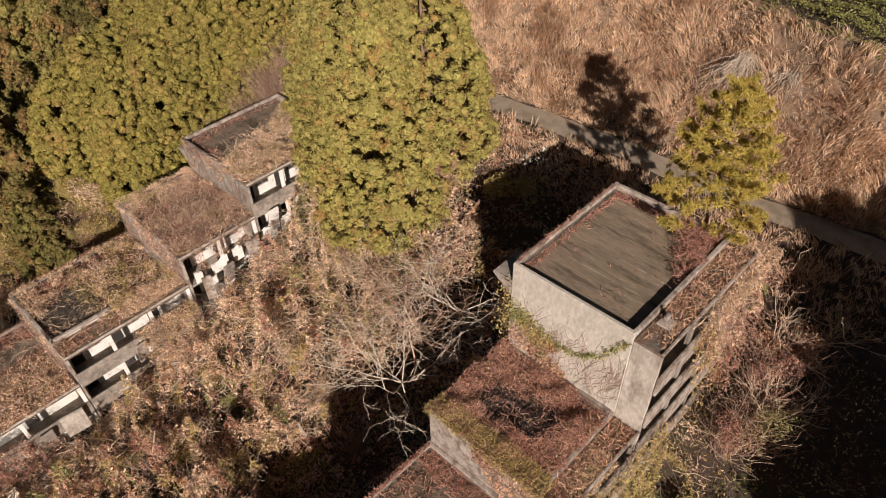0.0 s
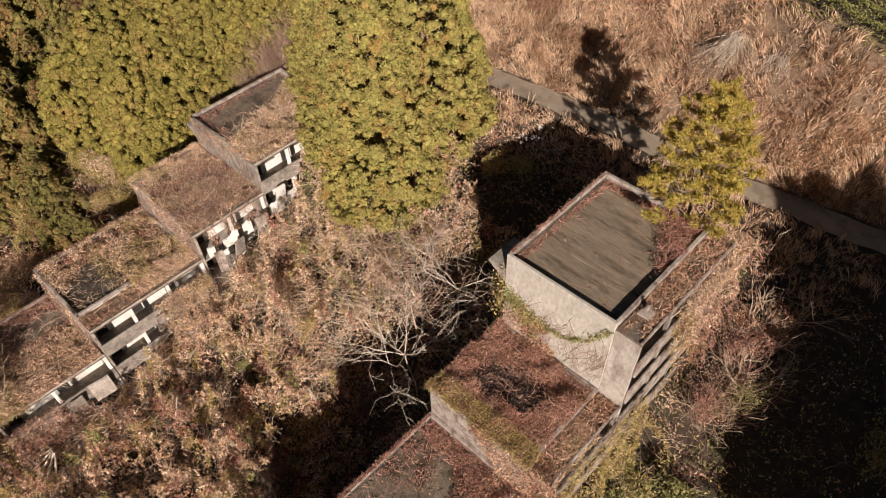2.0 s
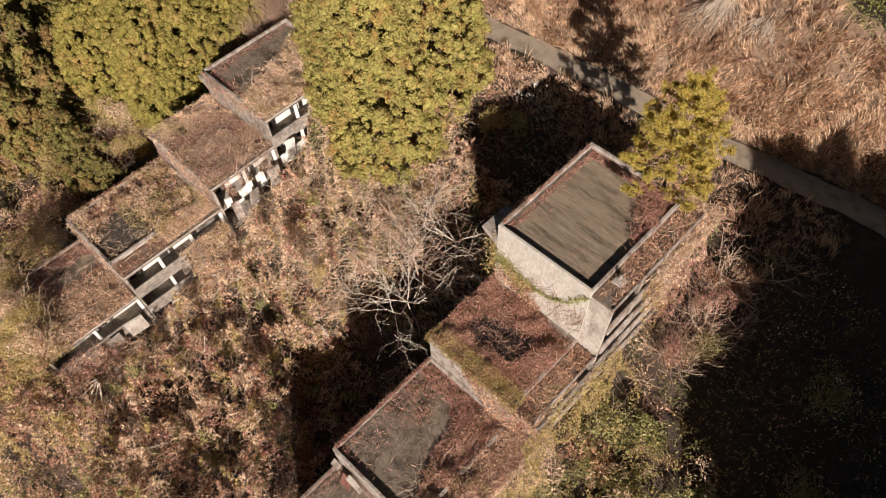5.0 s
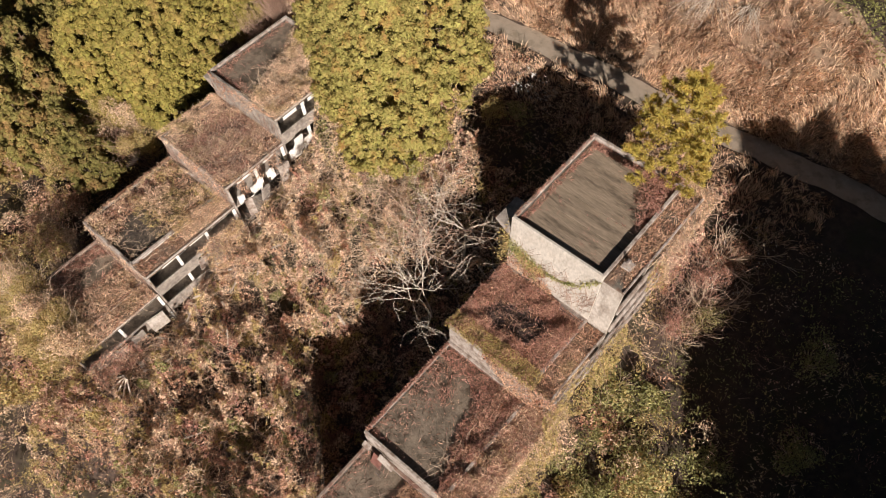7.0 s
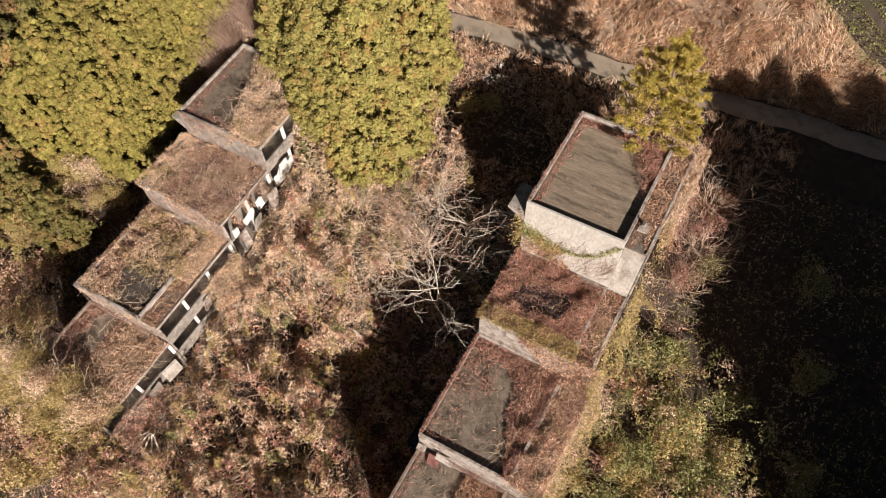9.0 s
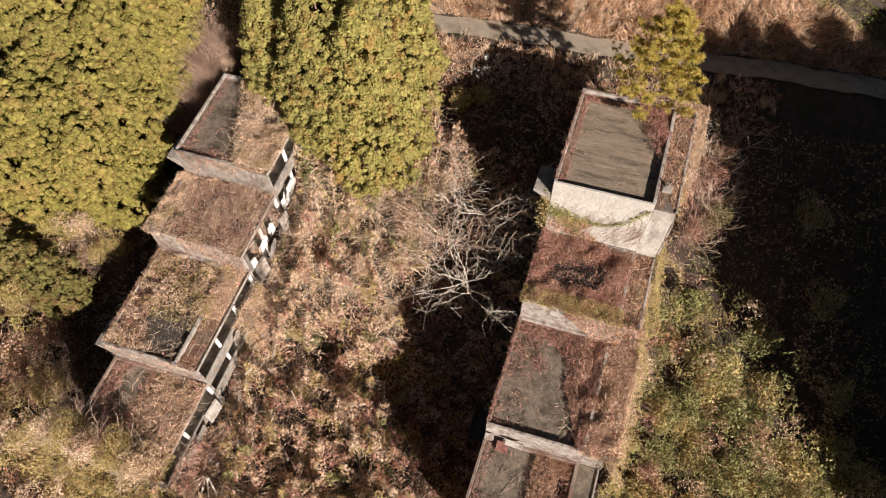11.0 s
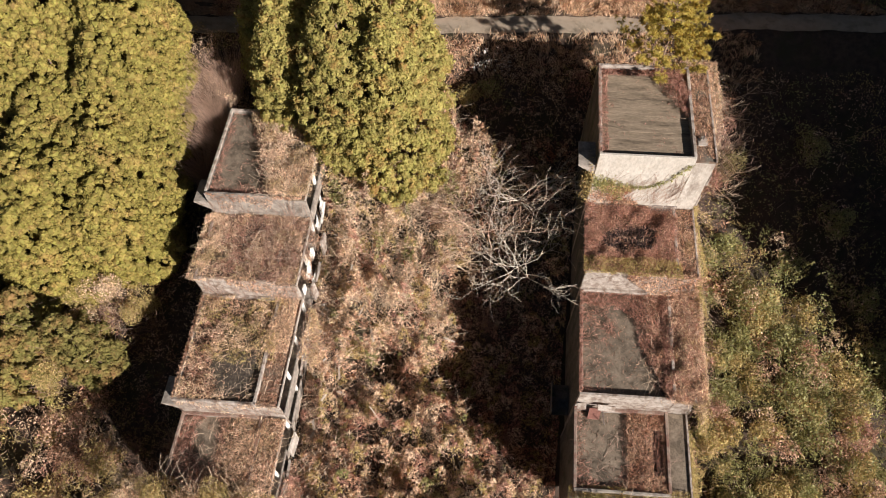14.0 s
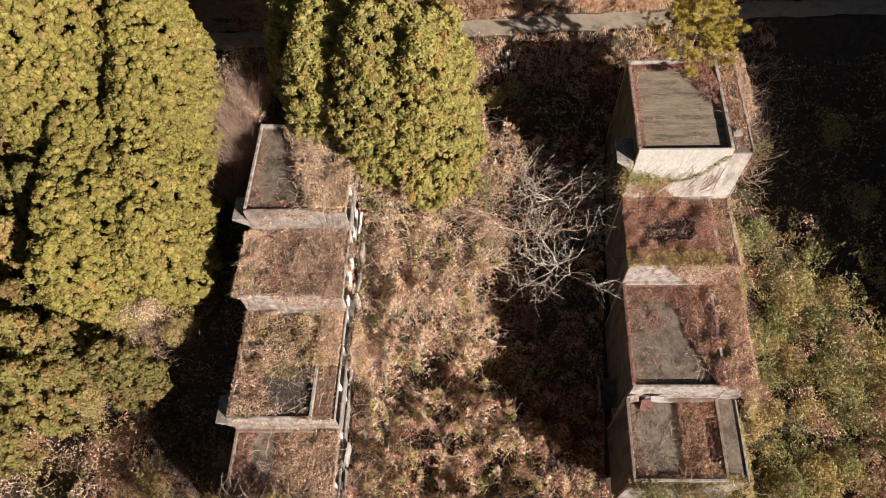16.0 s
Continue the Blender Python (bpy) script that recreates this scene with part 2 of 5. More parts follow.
def unit(v):
    return v / np.maximum(np.linalg.norm(v, axis=-1, keepdims=True), 1e-9)


def leaves(points, size, ratio=0.55, up=0.5, spread=0.5, nor=None):
    """Quads of random turn at the points; up: how far they lie flat, or along nor."""
    n = len(points)
    nor = unit(unit(rng.normal(size=(n, 3))) * (1 - up) + (np.array([0, 0, up]) if nor is None else nor * up))
    a = unit(np.cross(nor, rng.normal(size=(n, 3))))
    b = np.cross(nor, a)
    s = (size * (1 + spread * (rng.random(n) * 2 - 1)))[:, None]
    a, b = a * s * 0.5, b * s * 0.5 * ratio
    return np.stack([points - a, points - b * 0.9 + a * 0.1, points + a, points + b * 0.9 + a * 0.1], 1)


def tubes(paths, radii, sides=3):
    """paths (n, k, 3), radii (n, k): thin tubes as vertices and quads."""
    n, k, _ = paths.shape
    tang = unit(np.gradient(paths, axis=1))
    ref = np.where(np.abs(tang[..., 2:3]) > 0.9, np.array([1.0, 0, 0]), np.array([0, 0, 1.0]))
    a = unit(np.cross(tang, ref))
    b = np.cross(tang, a)
    ang = np.arange(sides) * 2 * np.pi / sides
    ring = a[:, :, None] * np.cos(ang)[:, None] + b[:, :, None] * np.sin(ang)[:, None]
    v = paths[:, :, None] + ring * radii[:, :, None, None]
    idx = np.arange(n * k * sides).reshape(n, k, sides)
    nx = np.roll(idx, -1, axis=2)
    f = np.stack([idx[:, :-1], nx[:, :-1], nx[:, 1:], idx[:, 1:]], -1).reshape(-1, 4)
    return v.reshape(-1, 3), f


def stems(base, length, rise=0.6, bend=0.5, radius=0.02, k=6, lean=None):
    """Arching thin stems from the base points."""
    n = len(base)
    ang = rng.random(n) * 2 * np.pi
    out = np.stack([np.cos(ang), np.sin(ang), np.zeros(n)], 1)
    if lean is not None:
        out = unit(out + lean)
    t = np.linspace(0, 1, k)[None, :, None]
    L = length[:, None, None]
    p = base[:, None] + out[:, None] * L * (t * (1 - rise * 0.5)) + np.array([0, 0, 1.0]) * L * (rise * t - bend * t * t)
    p = p + np.cumsum(rng.normal(size=(n, k, 3)) * 0.045, axis=1) * L
    r = radius * (0.5 + rng.random((n, 1))) * np.linspace(1, 0.35, k)[None]
    return p, r


# ---------------------------------------------------------------- the lie of the land
ROAD_X = np.array([-300, -80, -40, -19, -10, -4, 5, 14, 24, 60, 300.0])
ROAD_Y = np.array([8, 14.5, 16.8, 18.0, 19.1, 19.75, 20.2, 21.6, 22.2, 24, 30.0])
PROF_Y = np.array([-400, -80, -40, -26, -18, -9, 0, 8, 14, 18.2, 21.3, 22.6, 26, 28.6, 33, 60, 120, 400.0])
PROF_Z = np.array([-140, -32, -16.5, -11.4, -10.2, -7.1, -3.0, 1.2, 4.4, 6.2, 6.3, 7.8, 11.4, 14.8, 15.3, 19, 45, 170.0])


def land(x, y):
    x, y = np.asarray(x, float), np.asarray(y, float)
    off = np.interp(x, ROAD_X, ROAD_Y) - 19.75
    w = np.clip((y + 2) / 14, 0, 1)
    yv = y - off * w
    yv = yv + 0.33 * (np.clip(x, -8, 12) - 6) * np.clip((yv - 22) / 6, 0, 1)
    z = np.interp(yv, PROF_Y, PROF_Z)
    w2 = np.clip((16 - y) / 14, 0, 1)
    z = z - np.clip(-33 - x, 0, 60) * 0.16 * w2 - np.clip(x - 9, 0, 40) * 0.10 * w2
    z = z + 3.6 * np.exp(-((x + 22.0) / 3.4) ** 2) * np.clip((9 - y) / 5, 0, 1) * np.clip((y + 36) / 10, 0, 1)
    flat = np.clip(np.abs(y - off - 19.75) - 1.4, 0, 1)
    z = z + flat * (0.28 * np.sin(x * 0.83 + y * 0.37) * np.sin(y * 0.71 - x * 0.29) + 0.12 * np.sin(2.3 * x - 1.1 * y) * np.sin(1.9 * y + 0.4 * x))
    return z


def axis(fine0, fine1, step, far):
    a = [fine0]
    s = step
    while a[-1] > -far:
        s *= 1.35
        a.append(a[-1] - s)
    b = [fine1]
    s = step
    while b[-1] < far:
        s *= 1.35
        b.append(b[-1] + s)
    return np.array(a[::-1] + list(np.arange(fine0 + step, fine1, step)) + b)


GX, GY = axis(-75, 45, 0.6, 420), axis(-45, 45, 0.6, 420)
gx, gy = np.meshgrid(GX, GY)
gi = np.arange(gx.size).reshape(gx.shape)
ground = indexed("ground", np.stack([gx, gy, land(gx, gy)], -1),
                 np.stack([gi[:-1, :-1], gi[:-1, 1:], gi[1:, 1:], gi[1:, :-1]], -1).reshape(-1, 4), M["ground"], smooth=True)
tagged(ground, "sloping hillside covered in brown leaf litter", "ground", kind="structure")

rx = np.arange(-110, 110, 0.7)
ryc = np.interp(rx, ROAD_X, ROAD_Y)
cross = np.array([-1.12, -0.5, 0.1, 0.6, 1.12])
wob = 0.10 * np.sin(rx * 0.9) + 0.07 * np.sin(rx * 2.3)
rv = np.stack([np.stack([rx, ryc + c + (wob if abs(c) > 1 else 0), np.full_like(rx, 6.34) + 0.03 * (1 - abs(c))], -1) for c in cross])
ri = np.arange(rv.shape[0] * rv.shape[1]).reshape(rv.shape[:2])
road = indexed("road", rv, np.stack([ri[:-1, :-1], ri[:-1, 1:], ri[1:, 1:], ri[1:, :-1]], -1).reshape(-1, 4), M["asphalt"], smooth=True)
tagged(road, "narrow worn grey asphalt lane along the slope", "road", kind="structure")


# ---------------------------------------------------------------- the stepped blocks
def block(label, ox, y0, y1, ztop, storeys, front, roofmat, group, wmain=7.15, wgal=1.55, hood=True, galroof=None, galmat=None, rimmat=None, strips=0, balconies=False, holes=(), slot=None, galwall="concrete"):
    """One terrace block: walls, sunken roof behind a rim, the open gallery on its right side, canopy on its left."""
    z0 = ztop - storeys * 2.85 - 3.0
    th = empty("apartment_block", (ox + 3.5, (y0 + y1) / 2, z0), label, "building", group)
    o = ox
    x1, x2 = ox + wmain, ox + wmain + wgal
    slab("wall", ox, x1, y0, y0 + 0.24, z0, ztop, front, th, bevel=0.04, origin=o)
    slab("wall", ox, x1, y1 - 0.24, y1, z0, ztop - 0.25, M["concrete"], th, origin=o)
    slab("wall", ox, ox + 0.24, y0 + 0.244, y1 - 0.244, z0, ztop - 0.25, M["shade_side"], th, "streaky side wall with shade in its colour", origin=o)
    # gallery wall takes galwall's colour: white plaster, else darker concrete
    slab("wall", x1 - 0.24, x1, y0 + 0.244, y1 - 0.244, z0, ztop - 0.25, M[galwall], th, "white-painted gallery wall" if galwall == "plaster" else "concrete gallery wall, darker than plaster", origin=o)
    if slot:
        sx0, sx1, sy0, sy1 = slot
        for a in ((ox + 0.244, sx0, y0 + 0.244, y1 - 0.244), (sx1, x1 - 0.244, y0 + 0.244, y1 - 0.244), (sx0 + 0.003, sx1 - 0.003, y0 + 0.244, sy0), (sx0 + 0.003, sx1 - 0.003, sy1, y1 - 0.244)):
            slab("roof", *a, ztop - 0.62, ztop - 0.42, roofmat, th, origin=o)
        slab("roof_kerb", ox + 4.5, ox + 4.62, sy0 + 1.2, sy1, ztop - 0.417, ztop - 0.2, M["rim"], th, bevel=0.02, origin=o)
        # near-black floor paints the darkness seen down the roof slot
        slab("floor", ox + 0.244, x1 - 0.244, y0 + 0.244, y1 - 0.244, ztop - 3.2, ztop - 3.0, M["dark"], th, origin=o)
    elif strips:
        ys = np.linspace(y0 + 0.244, y1 - 0.244, strips + 1)
        for i in range(strips):
            slab("roof_sheet", ox + 0.244, x1 - 0.244, ys[i] + 0.008, ys[i + 1] - 0.008, ztop - 0.62, ztop - 0.42 + 0.012 * math.sin(i * 2.7), roofmat, th, bevel=0.012, origin=o)
    else:
        slab("roof", ox + 0.244, x1 - 0.244, y0 + 0.244, y1 - 0.244, ztop - 0.62, ztop - 0.42, roofmat, th, origin=o)
    for a in ((ox - 0.02, ox + 0.22, y0 + 0.244, y1 + 0.02), (x1 - 0.22, x1 + 0.03, y0 + 0.244, y1 + 0.02), (ox + 0.224, x1 - 0.224, y1 - 0.24, y1 + 0.02)):
        slab("parapet", *a, ztop - 0.246, ztop, rimmat or M["rim"], th, bevel=0.035, origin=o)
    zg = ztop - 0.35
    slab("gallery_roof", x1 + 0.034, x2, y0 + 0.01, y1, zg - 0.16, zg, galroof or roofmat, th, origin=o)
    slab("gallery_kerb", x2 - 0.12, x2 + 0.03, y0 - 0.01, y1, zg + 0.003, zg + 0.13, M["stained" if galwall == "plaster" else "rim"], th, origin=o)
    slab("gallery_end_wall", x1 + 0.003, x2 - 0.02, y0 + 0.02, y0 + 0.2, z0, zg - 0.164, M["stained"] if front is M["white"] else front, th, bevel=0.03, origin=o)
    galmat = galmat or M["rim"]
    for s in range(storeys + 1):
        zf = zg - 2.8 * (s + 1)
        if zf < z0:
            break
        slab("gallery_floor", x1 + 0.003, x2, y0 + 0.204, y1, zf - 0.16, zf, M["concrete"], th, origin=o)
        if (s, "rail") not in holes:
            slab("balustrade", x2 + 0.003, x2 + 0.16, y0 + 0.03, y1 - 0.01, zf - 0.2, zf + 1.12, galmat, th, bevel=0.03, origin=o)
        nb = max(2, int((y1 - y0) / 2.9))
        for i in range(1, nb + 1):
            yy = y0 + (y1 - y0 - 0.16) * i / nb
            slab("column", x2 - 0.26, x2 - 0.02, yy - 0.13, yy + 0.13, zf + 0.003, zf + 2.63, M[galwall], th, origin=o)
        for i in range(nb):
            ya = y0 + 0.5 + (y1 - y0 - 0.6) * i / nb
            # near-black slabs stand for the unlit rooms behind doors and windows
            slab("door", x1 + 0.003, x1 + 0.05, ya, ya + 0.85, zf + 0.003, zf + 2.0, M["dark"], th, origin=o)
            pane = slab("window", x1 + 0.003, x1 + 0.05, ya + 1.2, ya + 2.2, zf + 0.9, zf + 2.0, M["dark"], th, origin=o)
            bm = bmesh.new()
            for fy0, fy1, fz0, fz1 in ((1.14, 1.2, 0.84, 2.06), (2.2, 2.26, 0.84, 2.06), (1.2, 2.2, 2.0, 2.06), (1.2, 2.2, 0.84, 0.9), (1.68, 1.72, 0.9, 2.0)):
                box(bm, x1 + 0.003, x1 + 0.075, ya + fy0, ya + fy1, zf + fz0, zf + fz1, origin=o)
            part("window_frame", bm, M["rim"], pane)
    if hood:
        zh = ztop - 1.6
        slab("canopy", ox - 1.35, ox - 0.003, y0 + 0.1, y0 + 2.4, zh, zh + 0.12, M["concrete"], th, origin=o)
        bm = bmesh.new()
        pts = [(ox - 1.35, zh - 0.004), (ox - 0.003, zh - 0.004), (ox - 0.003, zh - 0.95)]
        lo = [bm.verts.new((px, y0 + 0.06, pz)) for px, pz in pts]
        hi = [bm.verts.new((px, y0 + 0.2, pz)) for px, pz in pts]
        bm.faces.new(lo), bm.faces.new(hi[::-1])
        for i in range(3):
            bm.faces.new((lo[i], lo[(i + 1) % 3], hi[(i + 1) % 3], hi[i]))
        part("canopy_bracket", bm, M["rim"], th)
    for s in range(1, storeys if balconies else 1):
        zf = ztop - 0.75 - 2.8 * (s + 1)
        # balconies take the same shade-darkened concrete as the side wall
        slab("balcony_floor", ox - 1.5, ox - 0.003, y0 + 0.3, y0 + 2.9, zf - 0.14, zf, M["shade_side"], th, origin=o)
        slab("balcony_wall", ox - 1.5, ox - 1.4, y0 + 0.3, y0 + 2.9, zf + 0.003, zf + 0.95, M["shade_side"], th, origin=o)
    return th


RX, LX, LW, LG = 0.0, -31.5, 6.7, 1.85
GR, GL = "lived-out row beside the shaded valley", "ruined row beside the cedar wood"
r1 = block("tall pale concrete apartment block with bare flat roof", RX, 0.0, 9.3, 12.0, 4, M["white"], M["screed"], GR, galroof=M["mossy"], strips=11)
r2 = block("concrete apartment block with roof buried in ivy", RX, -6.4, -0.02, 5.7, 2, M["rim"], M["mossy"], GR, hood=False)
r3 = block("concrete apartment block with half-bare littered roof", RX, -15.4, -6.42, 2.8, 2, M["rim"], M["roof"], GR, hood=False, galroof=M["mossy"], balconies=True)
r4 = block("low concrete apartment block with littered roof and clear gallery", RX, -21.8, -15.42, 0.1, 2, M["concrete"], M["roof"], GR, hood=False, galroof=M["roof"], rimmat=M["mossrim"], slot=(6.05, 6.6, -20.3, -16.7))
l1 = block("ruined concrete block with leaf-strewn roof under a cedar", LX, -2.4, 6.8, 6.27, 2, M["concrete"], M["roof"], GL, LW, LG, galwall="plaster", galmat=M["concrete"], holes=((1, "rail"), (2, "rail")))
l2 = block("ruined concrete block overgrown with dead vines", LX, -8.8, -2.42, 3.3, 2, M["rim"], M["mossy"], GL, LW, LG, galwall="plaster", hood=False, galmat=M["concrete"], rimmat=M["mossrim"], holes=((0, "rail"), (1, "rail"), (2, "rail")))
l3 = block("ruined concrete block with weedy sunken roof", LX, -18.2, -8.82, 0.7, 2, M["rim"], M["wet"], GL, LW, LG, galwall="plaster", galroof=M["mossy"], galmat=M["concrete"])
l4 = block("low ruined concrete block with littered roof", LX, -26.4, -18.22, -2.1, 2, M["concrete"], M["roof"], GL, LW, LG, galwall="plaster", hood=False, galmat=M["concrete"], rimmat=M["mossrim"])


# ---------------------------------------------------------------- smooth random fields
def field(x, y, size, seed):
    """Smooth values between 0 and 1 over the plan."""
    g = np.random.default_rng(seed).random((64, 64))
    u, v = np.asarray(x) / size, np.asarray(y) / size
    i, j = np.floor(u).astype(int), np.floor(v).astype(int)
    a, b = u - i, v - j
    a, b = a * a * (3 - 2 * a), b * b * (3 - 2 * b)
    i, j = i % 64, j % 64
    i2, j2 = (i + 1) % 64, (j + 1) % 64
    return (g[i, j] * (1 - a) + g[i2, j] * a) * (1 - b) + (g[i, j2] * (1 - a) + g[i2, j2] * a) * b


# ---------------------------------------------------------------- trees
PHI = (1 + math.sqrt(5)) / 2
HEART = np.array([(-1, PHI, 0), (1, PHI, 0), (-1, -PHI, 0), (1, -PHI, 0), (0, -1, PHI), (0, 1, PHI), (0, -1, -PHI), (0, 1, -PHI), (PHI, 0, -1), (PHI, 0, 1), (-PHI, 0, -1), (-PHI, 0, 1)]) / math.sqrt(1 + PHI * PHI)
HEART_F = np.array([(i, j, k) for i in range(12) for j in range(i + 1, 12) for k in range(j + 1, 12)
                    if all(np.linalg.norm(HEART[p] - HEART[q]) < 1.1 for p, q in ((i, j), (j, k), (i, k)))])


def cedar_mesh(height, radius, puffs, quads, puff=0.5, leaf=0.2, low=0.1, dome=1.7, power=0.75, inner=0.2, heart=0.72, rough=0.05):
    """Foliage of one conifer round the z axis: puffs of small drooping sprays on a broad, uneven crown."""
    h = rng.random(puffs * 6)
    pr = np.clip(1 - h ** dome, 0, 1) ** power
    h = h[rng.random(len(h)) < pr * 0.9 + 0.05][:puffs]
    n = len(h)
    prof = np.clip(1 - h ** dome, 0, 1) ** power * (1 - 0.45 * np.clip((0.14 - h) / 0.14, 0, 1))
    ang = rng.random(n) * 2 * np.pi
    wav = np.zeros(n)
    for a, b, c in rng.random((12, 3)):
        wav += rough * np.sin(ang * (2 + int(a * 8)) + b * 6.3 + h * height * (0.6 + 1.6 * c))
    r = radius * prof * (1 + wav)
    r = np.where(rng.random(n) < inner, r * (0.45 + 0.4 * rng.random(n)), r * (0.90 + 0.14 * rng.random(n)))
    c = np.stack([r * np.cos(ang), r * np.sin(ang), (low + (1 - low) * h) * height], 1)
    out = unit(np.stack([np.cos(ang), np.sin(ang), 0.5 + 0.6 * h], 1))
    # each puff: a lumpy heart under many small pointed sprays
    size = puff * (0.42 + 0.95 * rng.random(n) ** 1.25)
    rad = np.repeat(size, quads)[:, None]
    m = n * quads
    d = unit(np.repeat(out, quads, 0) * 0.7 + rng.normal(size=(m, 3)) * 0.7)
    at = np.repeat(c, quads, 0) + d * rad * (0.72 + 0.42 * rng.random((m, 1))) * np.array([1.0, 1.0, 0.85])
    face = unit(d + rng.normal(size=(m, 3)) * 0.5 + np.array([0.0, 0.0, 0.15]))
    a = unit(np.cross(face, rng.normal(size=(m, 3)) * 0.7 + np.repeat(out, quads, 0) * 0.5 + np.array([0.0, 0.0, -0.6])))
    b = np.cross(a, face)
    L = leaf * (0.6 + 0.9 * rng.random((m, 1)))
    w = L * (0.26 + 0.16 * rng.random((m, 1)))
    tri = np.stack([at - b * L * 0.5 - a * w, at - b * L * 0.4 + a * w, at + b * L * 0.6 + face * L * 0.2], 1)
    q = HEART[None] * (1 + 0.35 * (rng.random((n, 12)) - 0.5))[..., None] * (size * heart)[:, None, None]
    core = (q * np.array([1.0, 1.0, 0.85]) + c[:, None])[:, HEART_F]
    return np.concatenate([tri.reshape(-1, 3), core.reshape(-1, 3)])


def trunk_mesh(name, height, radius, parent, mat, at, limbs=0, reach=2.0):
    k = 8
    t = np.linspace(0, 1, k)
    p = np.zeros((1, k, 3))
    p[0, :, 2] = t * height - 0.6
    p[0, :, 0] = 0.12 * np.sin(t * 3)
    v, f = tubes(p, (radius * (1 - 0.85 * t))[None], 9)
    if limbs:
        z = rng.random(limbs) * height * 0.8 + height * 0.12
        b = np.stack([np.zeros(limbs), np.zeros(limbs), z], 1)
        lp, lr = stems(b, reach * (1.1 - z / height) * (0.7 + 0.5 * rng.random(limbs)), 0.25, 0.15, radius * 0.22)
        v2, f2 = tubes(lp, lr, 4)
        f = np.concatenate([f, f2 + len(v)])
        v = np.concatenate([v, v2])
    return indexed(name, v + np.array(at), f, mat, parent, smooth=True)


def conifer(name, at, height, radius, mat, label, category, group, puffs, quads, limbs=22, **kw):
    th = empty(name, at, label, category, group)
    trunk_mesh("trunk", height * 0.95, radius * 0.055 + 0.05, th, M["bark"], at, limbs=limbs, reach=radius * 0.95)
    soup("crown", cedar_mesh(height, radius, puffs, quads, **kw) + np.array(at), 3, mat, th)
    return th


def at_land(x, y, dz=0.0):
    return (x, y, float(land(x, y)) + dz)


for x, y, top, r in ((-16.6, 5.4, 18.5, 4.9), (-20.4, 6.6, 20.0, 4.9), (-24.4, 9.4, 19.5, 4.3), (-25.6, 8.0, 17.6, 3.5), (-17.6, 10.8, 21.0, 5.2), (-26.0, 12.2, 20.5, 4.8)):
    b = at_land(x, y)
    conifer("cedar_tree", b, top - b[2], r, M["cedar"], "tall yellow-green cedar beside the ruined row", "tree", "cedars beside the ruins", 2100 if y < 7 else 1350, 36, puff=0.42 if y < 7 else 0.5, leaf=0.19, low=0.02, inner=0.06, rough=0.032)

wood = []
for i, (x, y) in enumerate(((-39.8, -3.4), (-39.9, 0.6), (-40.1, 4.4))):
    b = at_land(x, y)
    wood.append(conifer("cedar_tree", b, 13.6 + 0.6 * i, 3.9 + 0.15 * i, M["cedar_mid"], "plantation cedar with yellow-green foliage", "tree", "cedar wood", 1600, 26, puff=0.38, leaf=0.2, low=0.12, inner=0.03, rough=0.022, dome=2.3, power=0.62, heart=0.95))
b = at_land(-56, 2)
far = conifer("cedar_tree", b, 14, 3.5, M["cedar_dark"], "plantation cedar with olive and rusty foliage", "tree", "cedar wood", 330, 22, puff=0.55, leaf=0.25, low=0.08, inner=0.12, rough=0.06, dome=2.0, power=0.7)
b = at_land(-43, -13)
rusty = conifer("cedar_tree", b, 12.0, 2.5, M["cedar_rust"], "slender plantation cedar with rust-tinged olive foliage", "tree", "cedar wood", 620, 24, puff=0.4, leaf=0.21, low=0.12, inner=0.08, rough=0.05, dome=1.7, power=0.7, heart=0.8)
for gxi in range(16):
    for gyi in range(18):
        x = -40.0 - gxi * 3.1 + rng.normal() * 0.6
        y = -26.4 + gyi * 3.3 + (gxi % 2) * 1.65 + rng.normal() * 0.6
        if y > 10 and abs(y - float(np.interp(x, ROAD_X, ROAD_Y))) < 3.6:
            continue
        edge = -38.2 - max(0.0, (-5.0 - y)) * 1.15
        if x > edge or (x > -42.0 and -5.4 < y < 6.2) or (-58 < x < -54 and 0 < y < 4) or x < -88 or y > 31 or (x > -45.5 and -11.5 < y < -5.0):
            continue
        k = int(rng.integers(0, 3))
        s = 0.9 + 0.2 * rng.random()
        if y < -4 and (gxi + 2 * gyi) % 5 == 0:
            continue
        kind = rusty if y < -4 - 0.35 * (-40 - x) * (x > -52) or (x < -47 and y < 2) else far if x < -52 or y > 21 else wood[k]
        tree = copy_thing(kind, pose(*at_land(x, y, -0.2), 0, 0, rng.random() * 360))
        tree.scale = (s, s, s * (0.93 + 0.1 * rng.random()) * (1 + 0.05 * min(gxi, 4)))

rng = np.random.default_rng(99)
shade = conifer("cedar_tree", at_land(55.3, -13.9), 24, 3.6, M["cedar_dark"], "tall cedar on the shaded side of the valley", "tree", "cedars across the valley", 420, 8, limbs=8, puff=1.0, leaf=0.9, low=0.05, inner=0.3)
for p, top in ((14.6, 16.3), (15.8, 18.2), (17.4, 20.5), (19.3, 24.5), (21.3, 27.3), (23.5, 27.9), (25.5, 28.2), (28, 27.5), (31, 27), (34, 27), (37, 27), (40, 27)):
    for a in (36, 41, 46):
        x, y = a * 0.758 + p * 0.652, -a * 0.652 + p * 0.758
        b = at_land(x, y)
        tree = copy_thing(shade, pose(*b, 0, 0, p * 77))
        tree.scale = (1.0 if p > 15 else 0.7, 1.0 if p > 15 else 0.7, (top - b[2] + (a - 36) * 0.3) / 24)
rng = np.random.default_rng(8)


